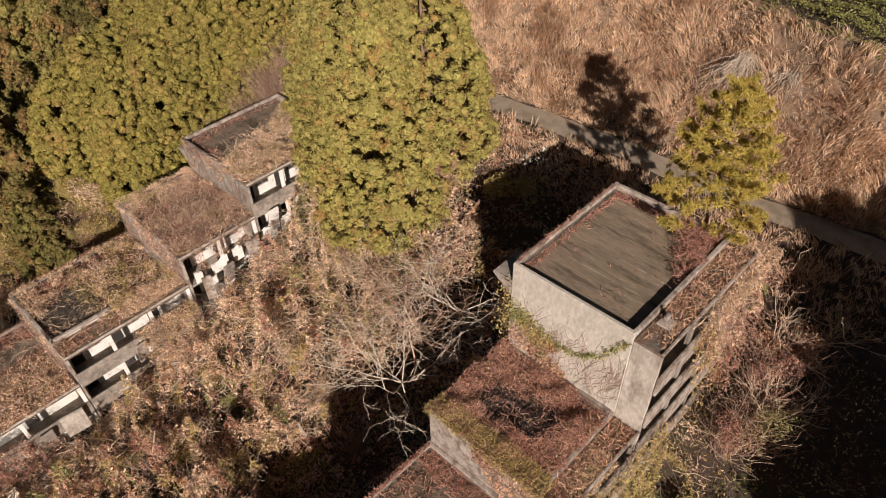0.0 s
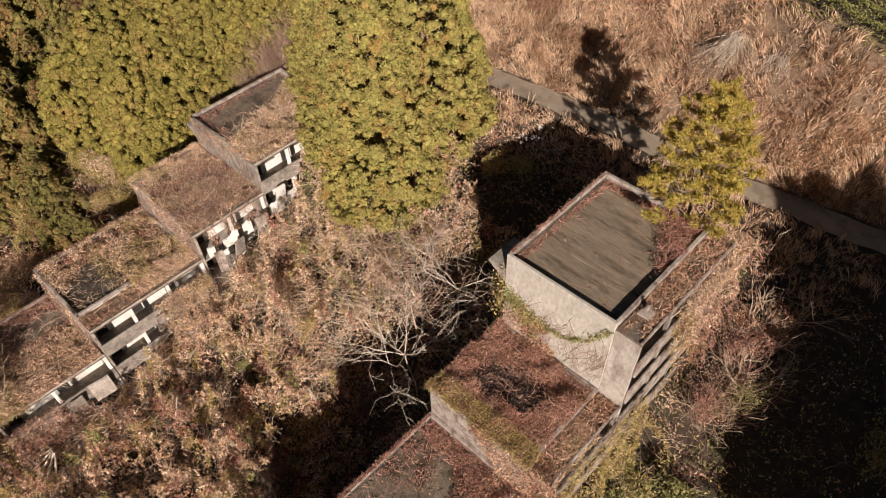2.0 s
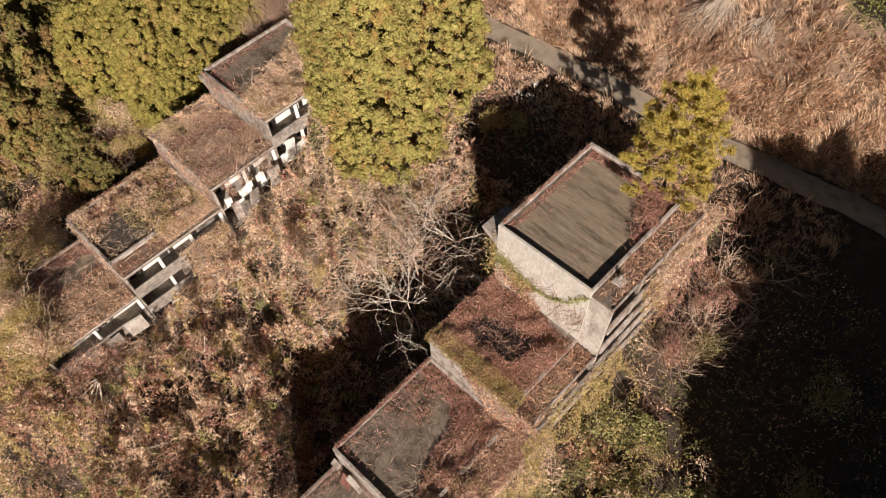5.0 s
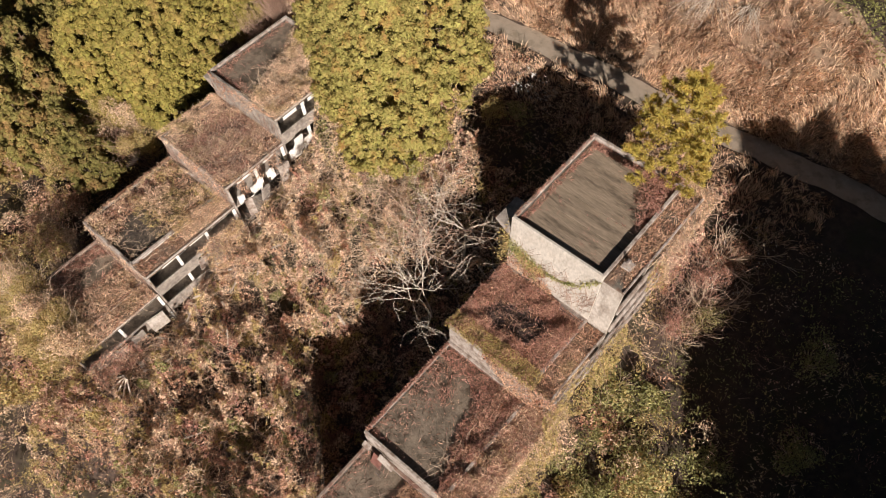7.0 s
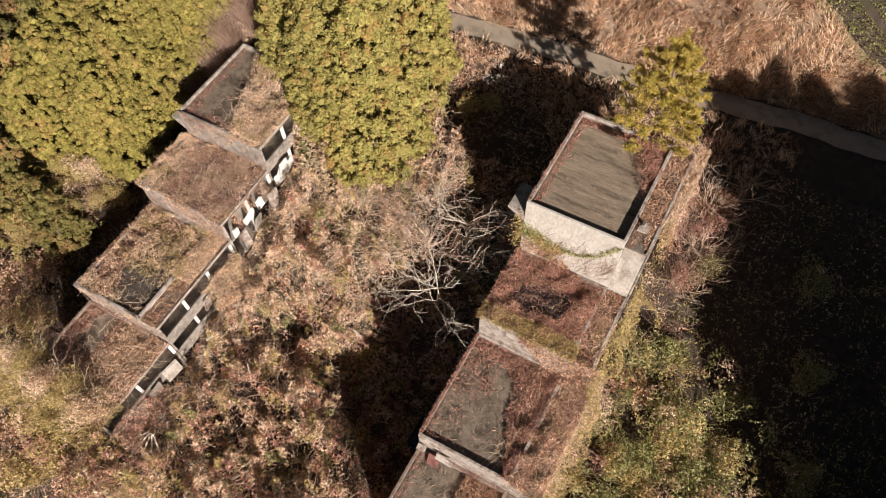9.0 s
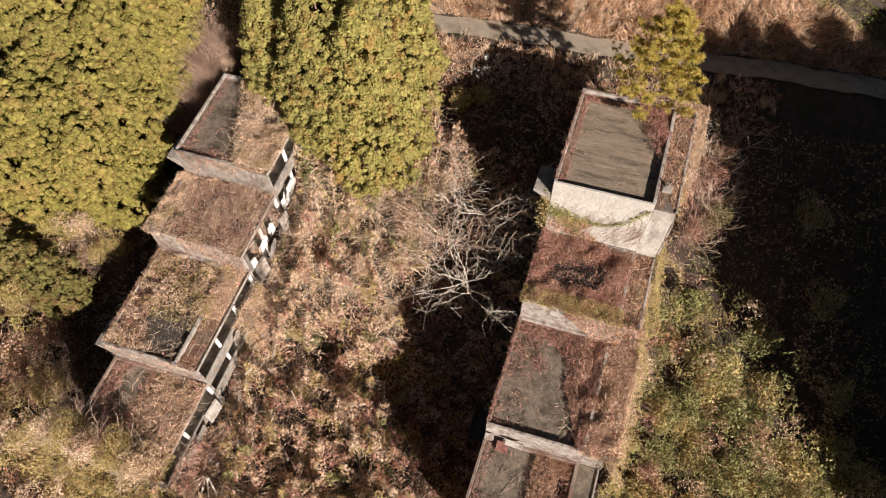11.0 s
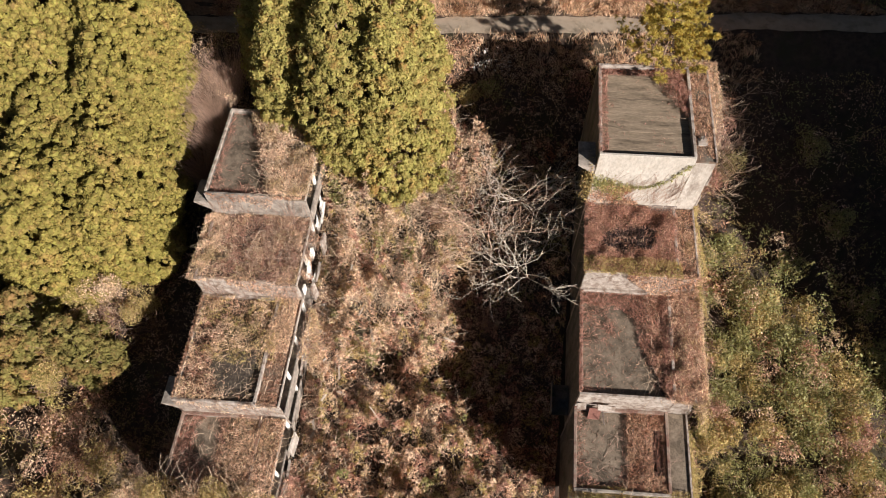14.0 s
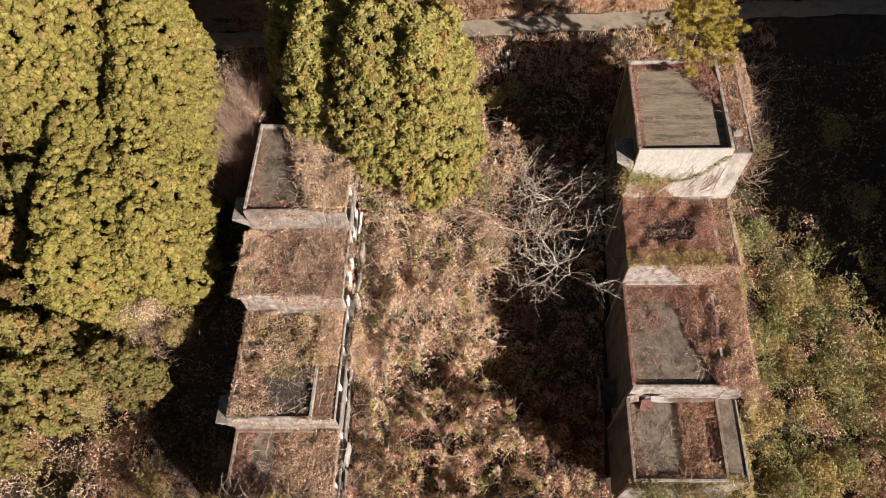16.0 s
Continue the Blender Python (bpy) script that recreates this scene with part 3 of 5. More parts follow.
def pine_tree(at, top, reach, low, label):
    """A pine: whorls of rising limbs that carry plates of needle tufts."""
    th = empty("pine_tree", at, label, "tree")
    trunk_mesh("trunk", top - at[2], 0.2, th, M["bark"], at)
    paths, tips = [], []
    for z in np.arange(low, top - 0.4, 0.7):
        u = (z - low) / (top - low)
        count = int(rng.integers(5, 8))
        for a in rng.random() * 6.3 + np.arange(count) * 2 * np.pi / count + rng.normal(size=count) * 0.25:
            L = (reach * (1 - u) ** 0.85 + 0.35) * (0.65 + 0.5 * rng.random())
            t = np.linspace(0, 1, 6)
            d = np.array([np.cos(a), np.sin(a), 0.0])
            p = np.array([at[0], at[1], z]) + d * (t * L)[:, None] + np.array([0, 0, 1.0]) * ((0.25 + 0.5 * u) * L * t ** 1.6)[:, None] + np.cumsum(rng.normal(size=(6, 3)) * 0.03 * L, 0)
            paths.append(p)
            m = int(5 + 7 * L)
            s = 0.3 + 0.7 * rng.random(m) ** 0.7
            c = np.stack([np.interp(s, t, p[:, i]) for i in range(3)], 1)
            side = np.array([-d[1], d[0], 0.0])
            tips.append(c + side * (rng.normal(size=m) * 0.22 * L * (1.15 - s))[:, None] + rng.normal(size=(m, 3)) * np.array([0.07, 0.07, 0.05]))
    for p in paths:
        v, f = tubes(p[None], np.linspace(0.05, 0.012, 6)[None], 4)
        indexed("limb", v, f, M["bark"], th)
    c = np.concatenate(tips)
    k = 30
    m = len(c) * k
    d = unit(rng.normal(size=(m, 3)) + np.array([0, 0, 0.7]))
    base = np.repeat(c, k, 0) + d * 0.05
    w = unit(np.cross(d, rng.normal(size=(m, 3)))) * 0.03
    soup("needles", np.stack([base - w, base + w, base + d * (0.16 + 0.16 * rng.random((m, 1)))], 1), 3, M["pine"], th)
    return th


pine_tree(at_land(5.1, 10.6), 19.8, 3.6, 12.2, "yellowish pine leaning over the roof corner")


def bare_tree(at, height, spread, label, mat, seed, forks=4, lean=(0, 0), trunk=0.13, thin=0.022, name="bare_tree", group="bare trees", bole=0.0, limbs=0, crook=0.16):
    """A leafless tree: limbs that fork into ever finer crooked branches; bole: clear stem below the first fork."""
    g = np.random.default_rng(seed)
    th = empty(name, at, label, "tree", group)
    paths, radii = [], []

    def grow(p, d, length, r, level):
        k = 6
        pts = [p]
        for _ in range(k - 1):
            d = d + g.normal(size=3) * crook + np.array([0, 0, 0.05])
            d = d / np.linalg.norm(d)
            pts.append(pts[-1] + d * length / (k - 1))
        paths.append(np.array(pts))
        radii.append(np.linspace(r, r * 0.55, k))
        if level == 0:
            return
        for i in range(int(g.integers(2, 5)) if level < forks else 4):
            q = pts[int(g.integers(1, k))] if i else pts[-1]
            e = d + g.normal(size=3) * 0.55
            e[2] = e[2] * 0.55 + 0.12
            grow(q, e / np.linalg.norm(e), length * (0.55 + 0.35 * g.random()), r * 0.55, level - 1)

    foot = np.array(at) + np.array([0, 0, -0.3])
    if bole:
        t = np.linspace(0, 1, 6)[:, None]
        paths.append(foot + t * np.array([lean[0], lean[1], bole]) + np.sin(t * 5) * np.array([0.12, 0.08, 0]))
        radii.append(np.linspace(trunk * 1.5, trunk, 6))
        foot = paths[0][-1]
    n = limbs or int(g.integers(3, 5))
    for i in range(n):
        a = i * 2 * np.pi / n + g.random()
        d = np.array([np.cos(a) * spread + lean[0], np.sin(a) * spread + lean[1], 1.0])
        grow(foot, d / np.linalg.norm(d), height * 0.5, trunk, forks)
    big = [i for i, r in enumerate(radii) if r[0] > trunk * 0.4]
    small = [i for i, r in enumerate(radii) if r[0] <= trunk * 0.4]
    for nm, ids, sides in (("trunk", big, 6), ("branchwork", small, 3)):
        v, f = tubes(np.array([paths[i] for i in ids]), np.array([np.maximum(radii[i], thin) for i in ids]), sides)
        indexed(nm, v, f, mat, th, kind="" if nm == "trunk" else "stuff", smooth=nm == "trunk")
    return th


bare_tree(at_land(-4.7, -3.5), 6.0, 1.5, "pale bare tree spreading over the shadowed gap", M["pale"], 21, forks=3, thin=0.012, trunk=0.045, lean=(-0.2, -0.4), bole=6.0, limbs=5, crook=0.2)
bare_tree(at_land(-5.6, 1.6), 6.6, 1.3, "pale bare tree spreading over the shadowed gap", M["pale"], 23, forks=3, thin=0.012, trunk=0.045, lean=(0.3, 0.2), bole=5.0, limbs=5, crook=0.2)
bare_tree(at_land(-7.4, -0.9), 6.6, 1.3, "tan leafless tree tangled in dead vines", M["broom"], 25, forks=3, thin=0.011, trunk=0.05, lean=(-0.3, 0.3), bole=4.6, limbs=5, crook=0.2)
bare_tree(at_land(-9.2, 1.6), 7.4, 1.1, "tan leafless tree tangled in dead vines", M["stem"], 8, forks=3, thin=0.010, trunk=0.08, lean=(-0.4, 0.2))
bare_tree(at_land(-12.0, -1.2), 6.4, 1.0, "tan leafless tree tangled in dead vines", M["stem"], 10, forks=3, thin=0.010, trunk=0.08, lean=(0.3, -0.3))
bare_tree(at_land(-15.5, 0.8), 5.6, 0.9, "tan leafless tree tangled in dead vines", M["stem"], 9, forks=3, thin=0.010, trunk=0.08)
bare_tree(at_land(-19.5, -3.0), 4.6, 1.0, "tan leafless tree tangled in dead vines", M["twig"], 12, forks=3, thin=0.010, trunk=0.07)
def broom(at, h, n, label, mat="twig"):
    """A dense fan of fine straight twigs."""
    th = empty("bare_shrub", at, label, "shrub", "red twig shrubs")
    b = np.repeat(np.array([at]), n, 0) + rng.normal(size=(n, 3)) * np.array([0.35, 0.35, 0.0])
    q, rr = stems(b, h * (0.6 + 0.5 * rng.random(n)), 1.15, 0.12, 0.012, k=5)
    v, f = tubes(q, rr)
    indexed("branchwork", v, f, M[mat], th, kind="stuff")


for x, y, hh in ((-33.3, 5.6, 4.4), (-34.0, 8.2, 4.8), (-33.0, 10.4, 4.4), (-35.0, 3.6, 3.8)):
    broom(at_land(x, y), hh + 0.7, 700, "leafless shrub of fine red-brown twigs", "broom")
for i, (x, y, hh) in enumerate(((11.8, 6.6, 4.2), (12.8, 8.4, 4.0), (11.6, 11.8, 4.6))):
    bare_tree(at_land(x, y, 1.6), hh, 1.0, "pale leafless bush arching over the shaded slope", M["stem"], 40 + i, trunk=0.05, thin=0.009, forks=3, name="bare_shrub", group="pale bare bushes")


# ---------------------------------------------------------------- low growth
def over(n, x0, x1, y0, y1, keep=None):
    p = np.stack([x0 + (x1 - x0) * rng.random(n), y0 + (y1 - y0) * rng.random(n)], 1)
    if keep is not None:
        p = p[keep(p[:, 0], p[:, 1])]
    return np.column_stack([p, land(p[:, 0], p[:, 1])])


def road_off(x, y):
    return y - np.interp(x, ROAD_X, ROAD_Y)


def free(x, y):
    return ~((x > -31.7) & (x < -22.7) & (y < 7) & (y > -26.6)) & ~((x > -0.2) & (x < 8.95) & (y < 9.7) & (y > -22))


ROW_Y = np.array([-60, -21.8, -21.79, -15.4, -15.39, -6.4, -6.39, 0, 0.01, 9.3, 9.31, 60.0])
ROW_TOP = np.array([-40, -40, 0.1, 0.1, 2.8, 2.8, 5.7, 5.7, 12, 12, -40, -40.0])
RUIN_Y = np.array([-60, -26.4, -26.39, -18.2, -18.19, -8.8, -8.79, -2.4, -2.39, 6.8, 6.81, 60.0])
RUIN_TOP = np.array([-40, -40, -2.1, -2.1, 0.7, 0.7, 3.3, 3.3, 6.27, 6.27, -40, -40.0])


def in_shade(x, y):
    """How far a spot of ground lies under the shadow of either row, in metres; negative in the sun."""
    x, y = np.asarray(x, float), np.asarray(y, float)
    z = land(x, y)
    deep = np.full(x.shape, -9.0)
    for x0, ys, tops in ((0.0, ROW_Y, ROW_TOP), (-31.5, RUIN_Y, RUIN_TOP)):
        d = x0 - x
        hid = np.interp(y - 0.86 * d, ys, tops) - z - 0.615 * d
        deep = np.maximum(deep, np.where((d > 0) & (d < 22), hid, -9))
    return deep


CELL, TX0, TY0 = 0.15, -64.0, -44.0
TH = np.zeros((660, 424))
TS = np.zeros(TH.shape, dtype=np.int8)
TX, TY = TX0 + CELL * np.arange(TH.shape[0]), TY0 + CELL * np.arange(TH.shape[1])
tx, ty = np.meshgrid(TX, TY, indexing="ij")
TH += 0.1 + 0.35 * field(tx, ty, 0.9, 2) * field(tx, ty, 3.1, 1)
TS[field(tx, ty, 2.2, 13) > 0.55] = 1
TS[field(tx, ty, 2.7, 12) > 0.68] = 2
# kinds of low growth: 0 brown leaves, 1 tan vines, 2 red vines, 3 olive vines, 4 evergreen
SHARE = {"mid": (0.17, 0.52, 0.12, 0.15, 0.04), "south": (0.27, 0.35, 0.13, 0.20, 0.05), "valley": (0.08, 0.12, 0.07, 0.34, 0.39), "west": (0.16, 0.34, 0.06, 0.38, 0.06)}
g = np.random.default_rng(17)
for _ in range(6000):
    x, y = TX0 + 98 * g.random(), TY0 + 62 * g.random()
    zone = "valley" if x > 8.5 else "west" if x < -32 or (x < -21 and y < -25.5) else "south" if y < -9 + 0.25 * (x + 12) else "mid"
    if y > 15 or (zone in ("mid", "south") and g.random() < 0.25):
        continue
    r = (0.45 + 1.25 * g.random() ** 2.0) * (1.45 if zone == "valley" else 1.75 if zone == "west" or y < -25 else 1.0)
    hgt = r * (0.9 + 1.1 * g.random()) * (1.2 if zone == "valley" else 1.1)
    if y > 9:
        hgt *= 0.5
    kind = int(g.choice(5, p=SHARE[zone]))
    i0, j0, k = int((x - TX0) / CELL), int((y - TY0) / CELL), int(r / CELL) + 1
    a, b = slice(max(i0 - k, 0), i0 + k + 1), slice(max(j0 - k, 0), j0 + k + 1)
    d2 = ((tx[a, b] - x) ** 2 + (ty[a, b] - y) ** 2) / (r * r)
    d2 = d2 * (0.75 + 0.5 * field(tx[a, b], ty[a, b], 0.45, 77))
    dome = hgt * np.sqrt(np.clip(1 - d2, 0, 1)) * (0.85 + 0.3 * field(tx[a, b], ty[a, b], 0.3, 78))
    hit = dome > TH[a, b]
    TS[a, b][hit] = kind
    TH[a, b][hit] = dome[hit]
for _ in range(7000):
    x, y = -23 + 23 * g.random(), -34 + 45 * g.random()
    r = 0.25 + 0.5 * g.random() ** 1.6
    hgt = r * (1.3 + 1.2 * g.random())
    i0, j0, k = int((x - TX0) / CELL), int((y - TY0) / CELL), int(r / CELL) + 1
    a, b = slice(max(i0 - k, 0), i0 + k + 1), slice(max(j0 - k, 0), j0 + k + 1)
    d2 = ((tx[a, b] - x) ** 2 + (ty[a, b] - y) ** 2) / (r * r)
    lump = hgt * np.sqrt(np.clip(1 - d2, 0, 1))
    TH[a, b] += lump * 0.6
    if g.random() < 0.5:
        TS[a, b][lump > 0.1] = int(g.choice(5, p=SHARE["mid" if y > -9 + 0.25 * (x + 12) else "south"]))
# growth is cut low to keep the blocks' shadow dark, and on the steep slope under the galleries
TH *= 1 - 0.78 * np.clip(in_shade(tx, ty) / 1.2, 0, 1)
TH *= 1 - 0.65 * np.clip((tx - 9) / 0.5, 0, 1) * np.clip((16 - tx) / 2, 0, 1) * np.clip((ty - 2) / 2, 0, 1)
TH *= 1 + 0.18 * np.clip((tx + 24) / 2, 0, 1) * np.clip(-tx, 0, 1)
# the strip under the ruined galleries is trodden down by fallen rubble
TH *= 1 - 0.85 * np.clip((tx + 24) / 0.5, 0, 1) * np.clip((-19.2 - tx) / 2.2, 0, 1) * np.clip((ty + 27) / 1.5, 0, 1) * np.clip((3 - ty) / 2, 0, 1)
TH *= 1 - 0.8 * np.exp(-((tx + 20.9) ** 2 + (ty + 24.9) ** 2) / 4)
gap = field(tx, ty, 1.3, 101) * 0.55 + field(tx, ty, 0.5, 102) * 0.45
open_at = np.clip((gap - 0.36) / 0.12, 0.03, 1)
TH *= open_at
TDX, TDY = np.gradient(TH, CELL)


def mound(x, y):
    return TH[np.clip(((x - TX0) / CELL).astype(int), 0, TH.shape[0] - 1), np.clip(((y - TY0) / CELL).astype(int), 0, TH.shape[1] - 1)]


def dense(x, y):
    """Share of leaves kept: full between the rows and along the valley, thinner far off and inside shadows."""
    a = np.clip((y + 44) / 8, 0, 1) * np.clip((22 - y) / 5, 0, 1)
    mid = np.clip((x + 37) / 4, 0.8, 1) * np.clip((34 - x) / 8, 0.5, 1) * np.clip((y + 38) / 8, 0.8, 1)
    gully = 1 - 0.45 * np.clip((x - 9.5) / 1.5, 0, 1) * np.clip((y - 1.5) / 2, 0, 1)
    # fewer leaves inside the blocks' shadow bare dark ground and blacken it
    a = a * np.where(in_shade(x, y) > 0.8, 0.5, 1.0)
    # thinned likewise to darken the valley's shaded part
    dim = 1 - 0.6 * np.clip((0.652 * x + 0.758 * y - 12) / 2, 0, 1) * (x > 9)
    return free(x, y) & (rng.random(len(x)) < a * mid * gully * dim)


p = np.concatenate([over(760000, -60, 34, -43, 17, dense), over(400000, -24, 0, -35, 9, dense)])
p = p[road_off(p[:, 0], p[:, 1]) < -1.3]
ci, cj = np.clip(((p[:, 0] - TX0) / CELL).astype(int), 0, TH.shape[0] - 1), np.clip(((p[:, 1] - TY0) / CELL).astype(int), 0, TH.shape[1] - 1)
thick = rng.random(len(p)) < 0.25 + 0.75 * open_at[ci, cj]
p, ci, cj = p[thick], ci[thick], cj[thick]
kinds = TS[ci, cj]
stray = rng.random(len(kinds)) < 0.07
kinds = np.where(stray, rng.integers(0, 3, len(kinds)), kinds)
nor = unit(np.column_stack([-TDX[ci, cj], -TDY[ci, cj] - 0.35, np.ones(len(p))]))
p[:, 2] += np.maximum(TH[ci, cj] - rng.exponential(0.17, len(p)), 0.02)
for k, (name, label, mat, size) in enumerate((("dead_leaves", "brown dead leaves over the tangled slope", "litter", 0.17), ("tan_vines", "tan dead vine leaves over the slope", "tan", 0.15),
                                               ("red_vines", "red-brown dead vine leaves over the slope", "redleaf", 0.15), ("olive_vines", "olive half-green vine leaves", "olive", 0.14),
                                               ("evergreen_scrub", "glossy green-leaved scrub on the shaded side", "green", 0.17))):
    on = kinds == k
    half = rng.random(on.sum()) < (0.12 if k == 4 else 0.36)
    a, b = leaves(p[on][~half], size, up=0.45, spread=0.7, nor=nor[on][~half]), leaves(p[on][half] + np.array([0, 0, 0.05]), 0.36, ratio=0.09, up=0.25, spread=0.7, nor=nor[on][half])
    tagged(soup(name, np.concatenate([a, b]), 4, M[mat]), label, "vegetation", kind="stuff")

sp = np.concatenate([over(3000, -60, 12, -42, 17, free), over(4500, -23, -0.5, -10, 10, free), over(5000, -21, -3, -9, 9, free), over(2600, -23, -0.5, -30, -10, free), over(900, -22.8, -19.4, -26, 1, free)])
# stems left out of the blocks' shadow so that it stays dark
sp = sp[in_shade(sp[:, 0], sp[:, 1]) < 0.6]
sp[:, 2] += mound(sp[:, 0], sp[:, 1]) * 0.8
q, r = stems(sp, 0.8 + 2.2 * rng.random(len(sp)) ** 1.4, 0.6, 0.4, 0.017, k=6)
v, f = tubes(q, r)
tagged(indexed("dry_stems", v, f, M["stem"]), "tangle of bare tan stems and dead vines", "scrub", kind="stuff")
sp = np.concatenate([over(2400, -60, 24, -42, 12, free), over(2400, -23, -0.5, -31, -7, free)])
sp = sp[in_shade(sp[:, 0], sp[:, 1]) < 0.6]
sp[:, 2] += mound(sp[:, 0], sp[:, 1]) * 0.8
q, r = stems(sp, 0.9 + 1.5 * rng.random(len(sp)), 0.7, 0.35, 0.014)
v, f = tubes(q, r)
tagged(indexed("twig_tangle", v, f, M["twig"]), "tangle of fine red-brown twigs", "scrub", kind="stuff")


def patch(size, seed, cut, soft=0.12):
    return lambda x, y: np.clip((field(x, y, size, seed) * 0.7 + field(x, y, size * 0.37, seed + 50) * 0.3 - cut) / soft + 0.5, 0, 1)


def shrub(at, r, h, n, mat, label, category="shrub", group="shrubs", leaf=0.13, stalks=26):
    """A rounded, lumpy bush: bent stems under several leafy lobes."""
    th = empty("shrub", at, label, category, group)
    b = np.repeat(np.array([at]), stalks, 0) + rng.normal(size=(stalks, 3)) * np.array([0.1, 0.1, 0])
    q, rr = stems(b, h * (0.7 + 0.5 * rng.random(stalks)), 1.1, 0.25, 0.02, k=6)
    v, f = tubes(q, rr, 3)
    indexed("stalk", v, f, M["twig" if stalks > 55 else "stem"], th)
    lobes = 9
    la = rng.random(lobes) * 6.28
    lr = r * (0.25 + 0.5 * rng.random(lobes))
    lc = np.stack([lr * np.cos(la), lr * np.sin(la), h * (0.4 + 0.45 * rng.random(lobes))], 1)
    lc[0] = (0, 0, h * 0.72)
    pick = rng.integers(0, lobes, n)
    d = unit(rng.normal(size=(n, 3)) + np.array([0, 0, 0.35]))
    rad = (r * (0.36 + 0.22 * rng.random(lobes)))[pick][:, None]
    pts = lc[pick] + d * rad * (0.55 + 0.45 * rng.random((n, 1)) ** 0.4)
    soup("foliage", leaves(pts + np.array(at), leaf, up=0.5, nor=d), 4, mat, th)
    return th


for i, (x, y, h, mat) in enumerate(((11.4, 6.2, 4.4, "redleaf"), (13.0, 7.2, 4.6, "mixed"), (11.9, 9.2, 5.0, "redleaf"), (10.8, 11.0, 4.2, "litter"), (12.4, 12.0, 4.2, "litter"))):
    shrub(at_land(x, y), 1.6, h, 1700, M[mat], "tall dry bush tangled in vines beside the gallery", group="dry bushes", leaf=0.12, stalks=70)
for i, (x, y, zb) in enumerate(((-34.0, -25.2, -6.0), (-31.6, -25.0, -4.0), (-29.2, -25.4, -3.4), (-26.8, -25.2, -3.4), (-24.4, -25.6, -3.6), (-36.8, -25.6, -8.0))):
    shrub((x, y, zb), 1.7, 4.1 if i else 4.2, 3800, M["olive" if i % 2 else "tan"], "olive vine hedge heaped over the low roof's end", group="vine hedge", leaf=0.12, stalks=50)
for x, y, h, mat in ((-41.4, -7.6, 8.6, "tan"), (-39.2, -8.8, 7.0, "olive"), (-44.0, -11.6, 8.0, "tan"), (-46.4, -14.4, 6.4, "olive"), (-43.6, -8.6, 9.2, "olive")):
    shrub(at_land(x, y), 2.2, h, 4200, M[mat], "tall heap of dead vines at the edge of the wood", group="vine heaps", leaf=0.14, stalks=60)
for i, (x, y, zb) in enumerate(((1.4, -23.4, -2.6), (4.2, -23.2, -2.4), (6.8, -23.6, -2.6))):
    shrub((x, y, zb), 1.6, 3.4, 3200, M["olive" if i % 2 else "green"], "leafy bush heaped against the low block", group="bushes below the row", leaf=0.13, stalks=50)
kinds3 = []
for i, (mat, lab, n) in enumerate((("green", "evergreen shrub with glossy leaves", 1900), ("olive", "yellow-olive shrub in half leaf", 1800), ("litter", "dry brown shrub hung with dead leaves", 1500), ("green", "evergreen shrub with glossy leaves", 1700))):
    kinds3.append(shrub(at_land(12.0 + 0.8 * i, -3.5 - 4.4 * i), 1.5 + 0.15 * i, 2.6, n, M[mat], lab, leaf=0.155, stalks=16))
for x, y, k, sc in ((11.0, -0.6, 3, 1.3), (13.4, 0.6, 0, 1.35), (12.2, -2.2, 2, 1.3), (9.9, 0.9, 1, 0.9), (14.5, -6.4, 0, 1.2), (10.6, -6.0, 3, 1.0), (16.8, -9.5, 3, 1.2),
                    (11.0, -10.5, 1, 1.0), (12.2, -14.8, 0, 1.1), (18.5, -14.0, 2, 1.2), (10.5, -18.0, 1, 1.1), (15.8, -19.4, 0, 1.3), (20.5, -18.5, 1, 1.1), (12.3, -22.6, 3, 1.2), (22.5, -11.0, 2, 1.0), (16.6, -3.6, 1, 1.4), (18.6, -5.6, 0, 1.5), (21.0, -7.0, 3, 1.4), (23.6, -8.4, 1, 1.4), (27.6, -6.6, 3, 1.5), (29.6, -8.2, 0, 1.6), (14.8, -2.6, 3, 1.4),
                    (17.5, -4.4, 2, 1.0), (19.5, 0.5, 3, 1.1), (23.5, 4.5, 0, 1.2), (26.0, -2.0, 0, 1.2), (21.0, 10.0, 3, 1.1), (-2.5, -26.0, 0, 1.0),
                    (-6.5, -24.0, 0, 0.9), (-9.0, 12.5, 3, 0.7), (-11.0, 11.5, 1, 0.8), (-33.8, -4.0, 2, 0.8), (-36.5, -24.5, 1, 1.2), (-41.0, -21.5, 1, 1.2), (-35.2, -30.0, 2, 1.2), (-44.5, -26.0, 2, 1.3), (-29.0, -31.0, 1, 1.2)):
    tree = copy_thing(kinds3[k], pose(*at_land(x, y, -0.1), 0, 0, x * 53 + y * 17))
    tree.scale = (sc, sc, sc * (0.85 + 0.25 * rng.random()))

g = np.random.default_rng(29)
for i in range(105):
    x, y = 12.5 + 22 * g.random(), -27 + 24 * g.random()
    if 0.652 * x + 0.758 * y > 11.5:
        continue
    tree = copy_thing(kinds3[int(g.choice(4, p=(0.3, 0.38, 0.12, 0.2)))], pose(*at_land(x, y, -0.1), 0, 0, g.random() * 360))
    sc = 0.75 + 0.6 * g.random()
    tree.scale = (sc, sc, sc * (0.75 + 0.35 * g.random()))

for x, y in ((-12.4, 4.2), (-11.4, 6.0), (-12.9, 2.2)):
    shrub(at_land(x, y), 1.3, 1.9, 1500, M["redleaf"], "low bush of dark red dead leaves by the cedar", group="red bushes", leaf=0.13)

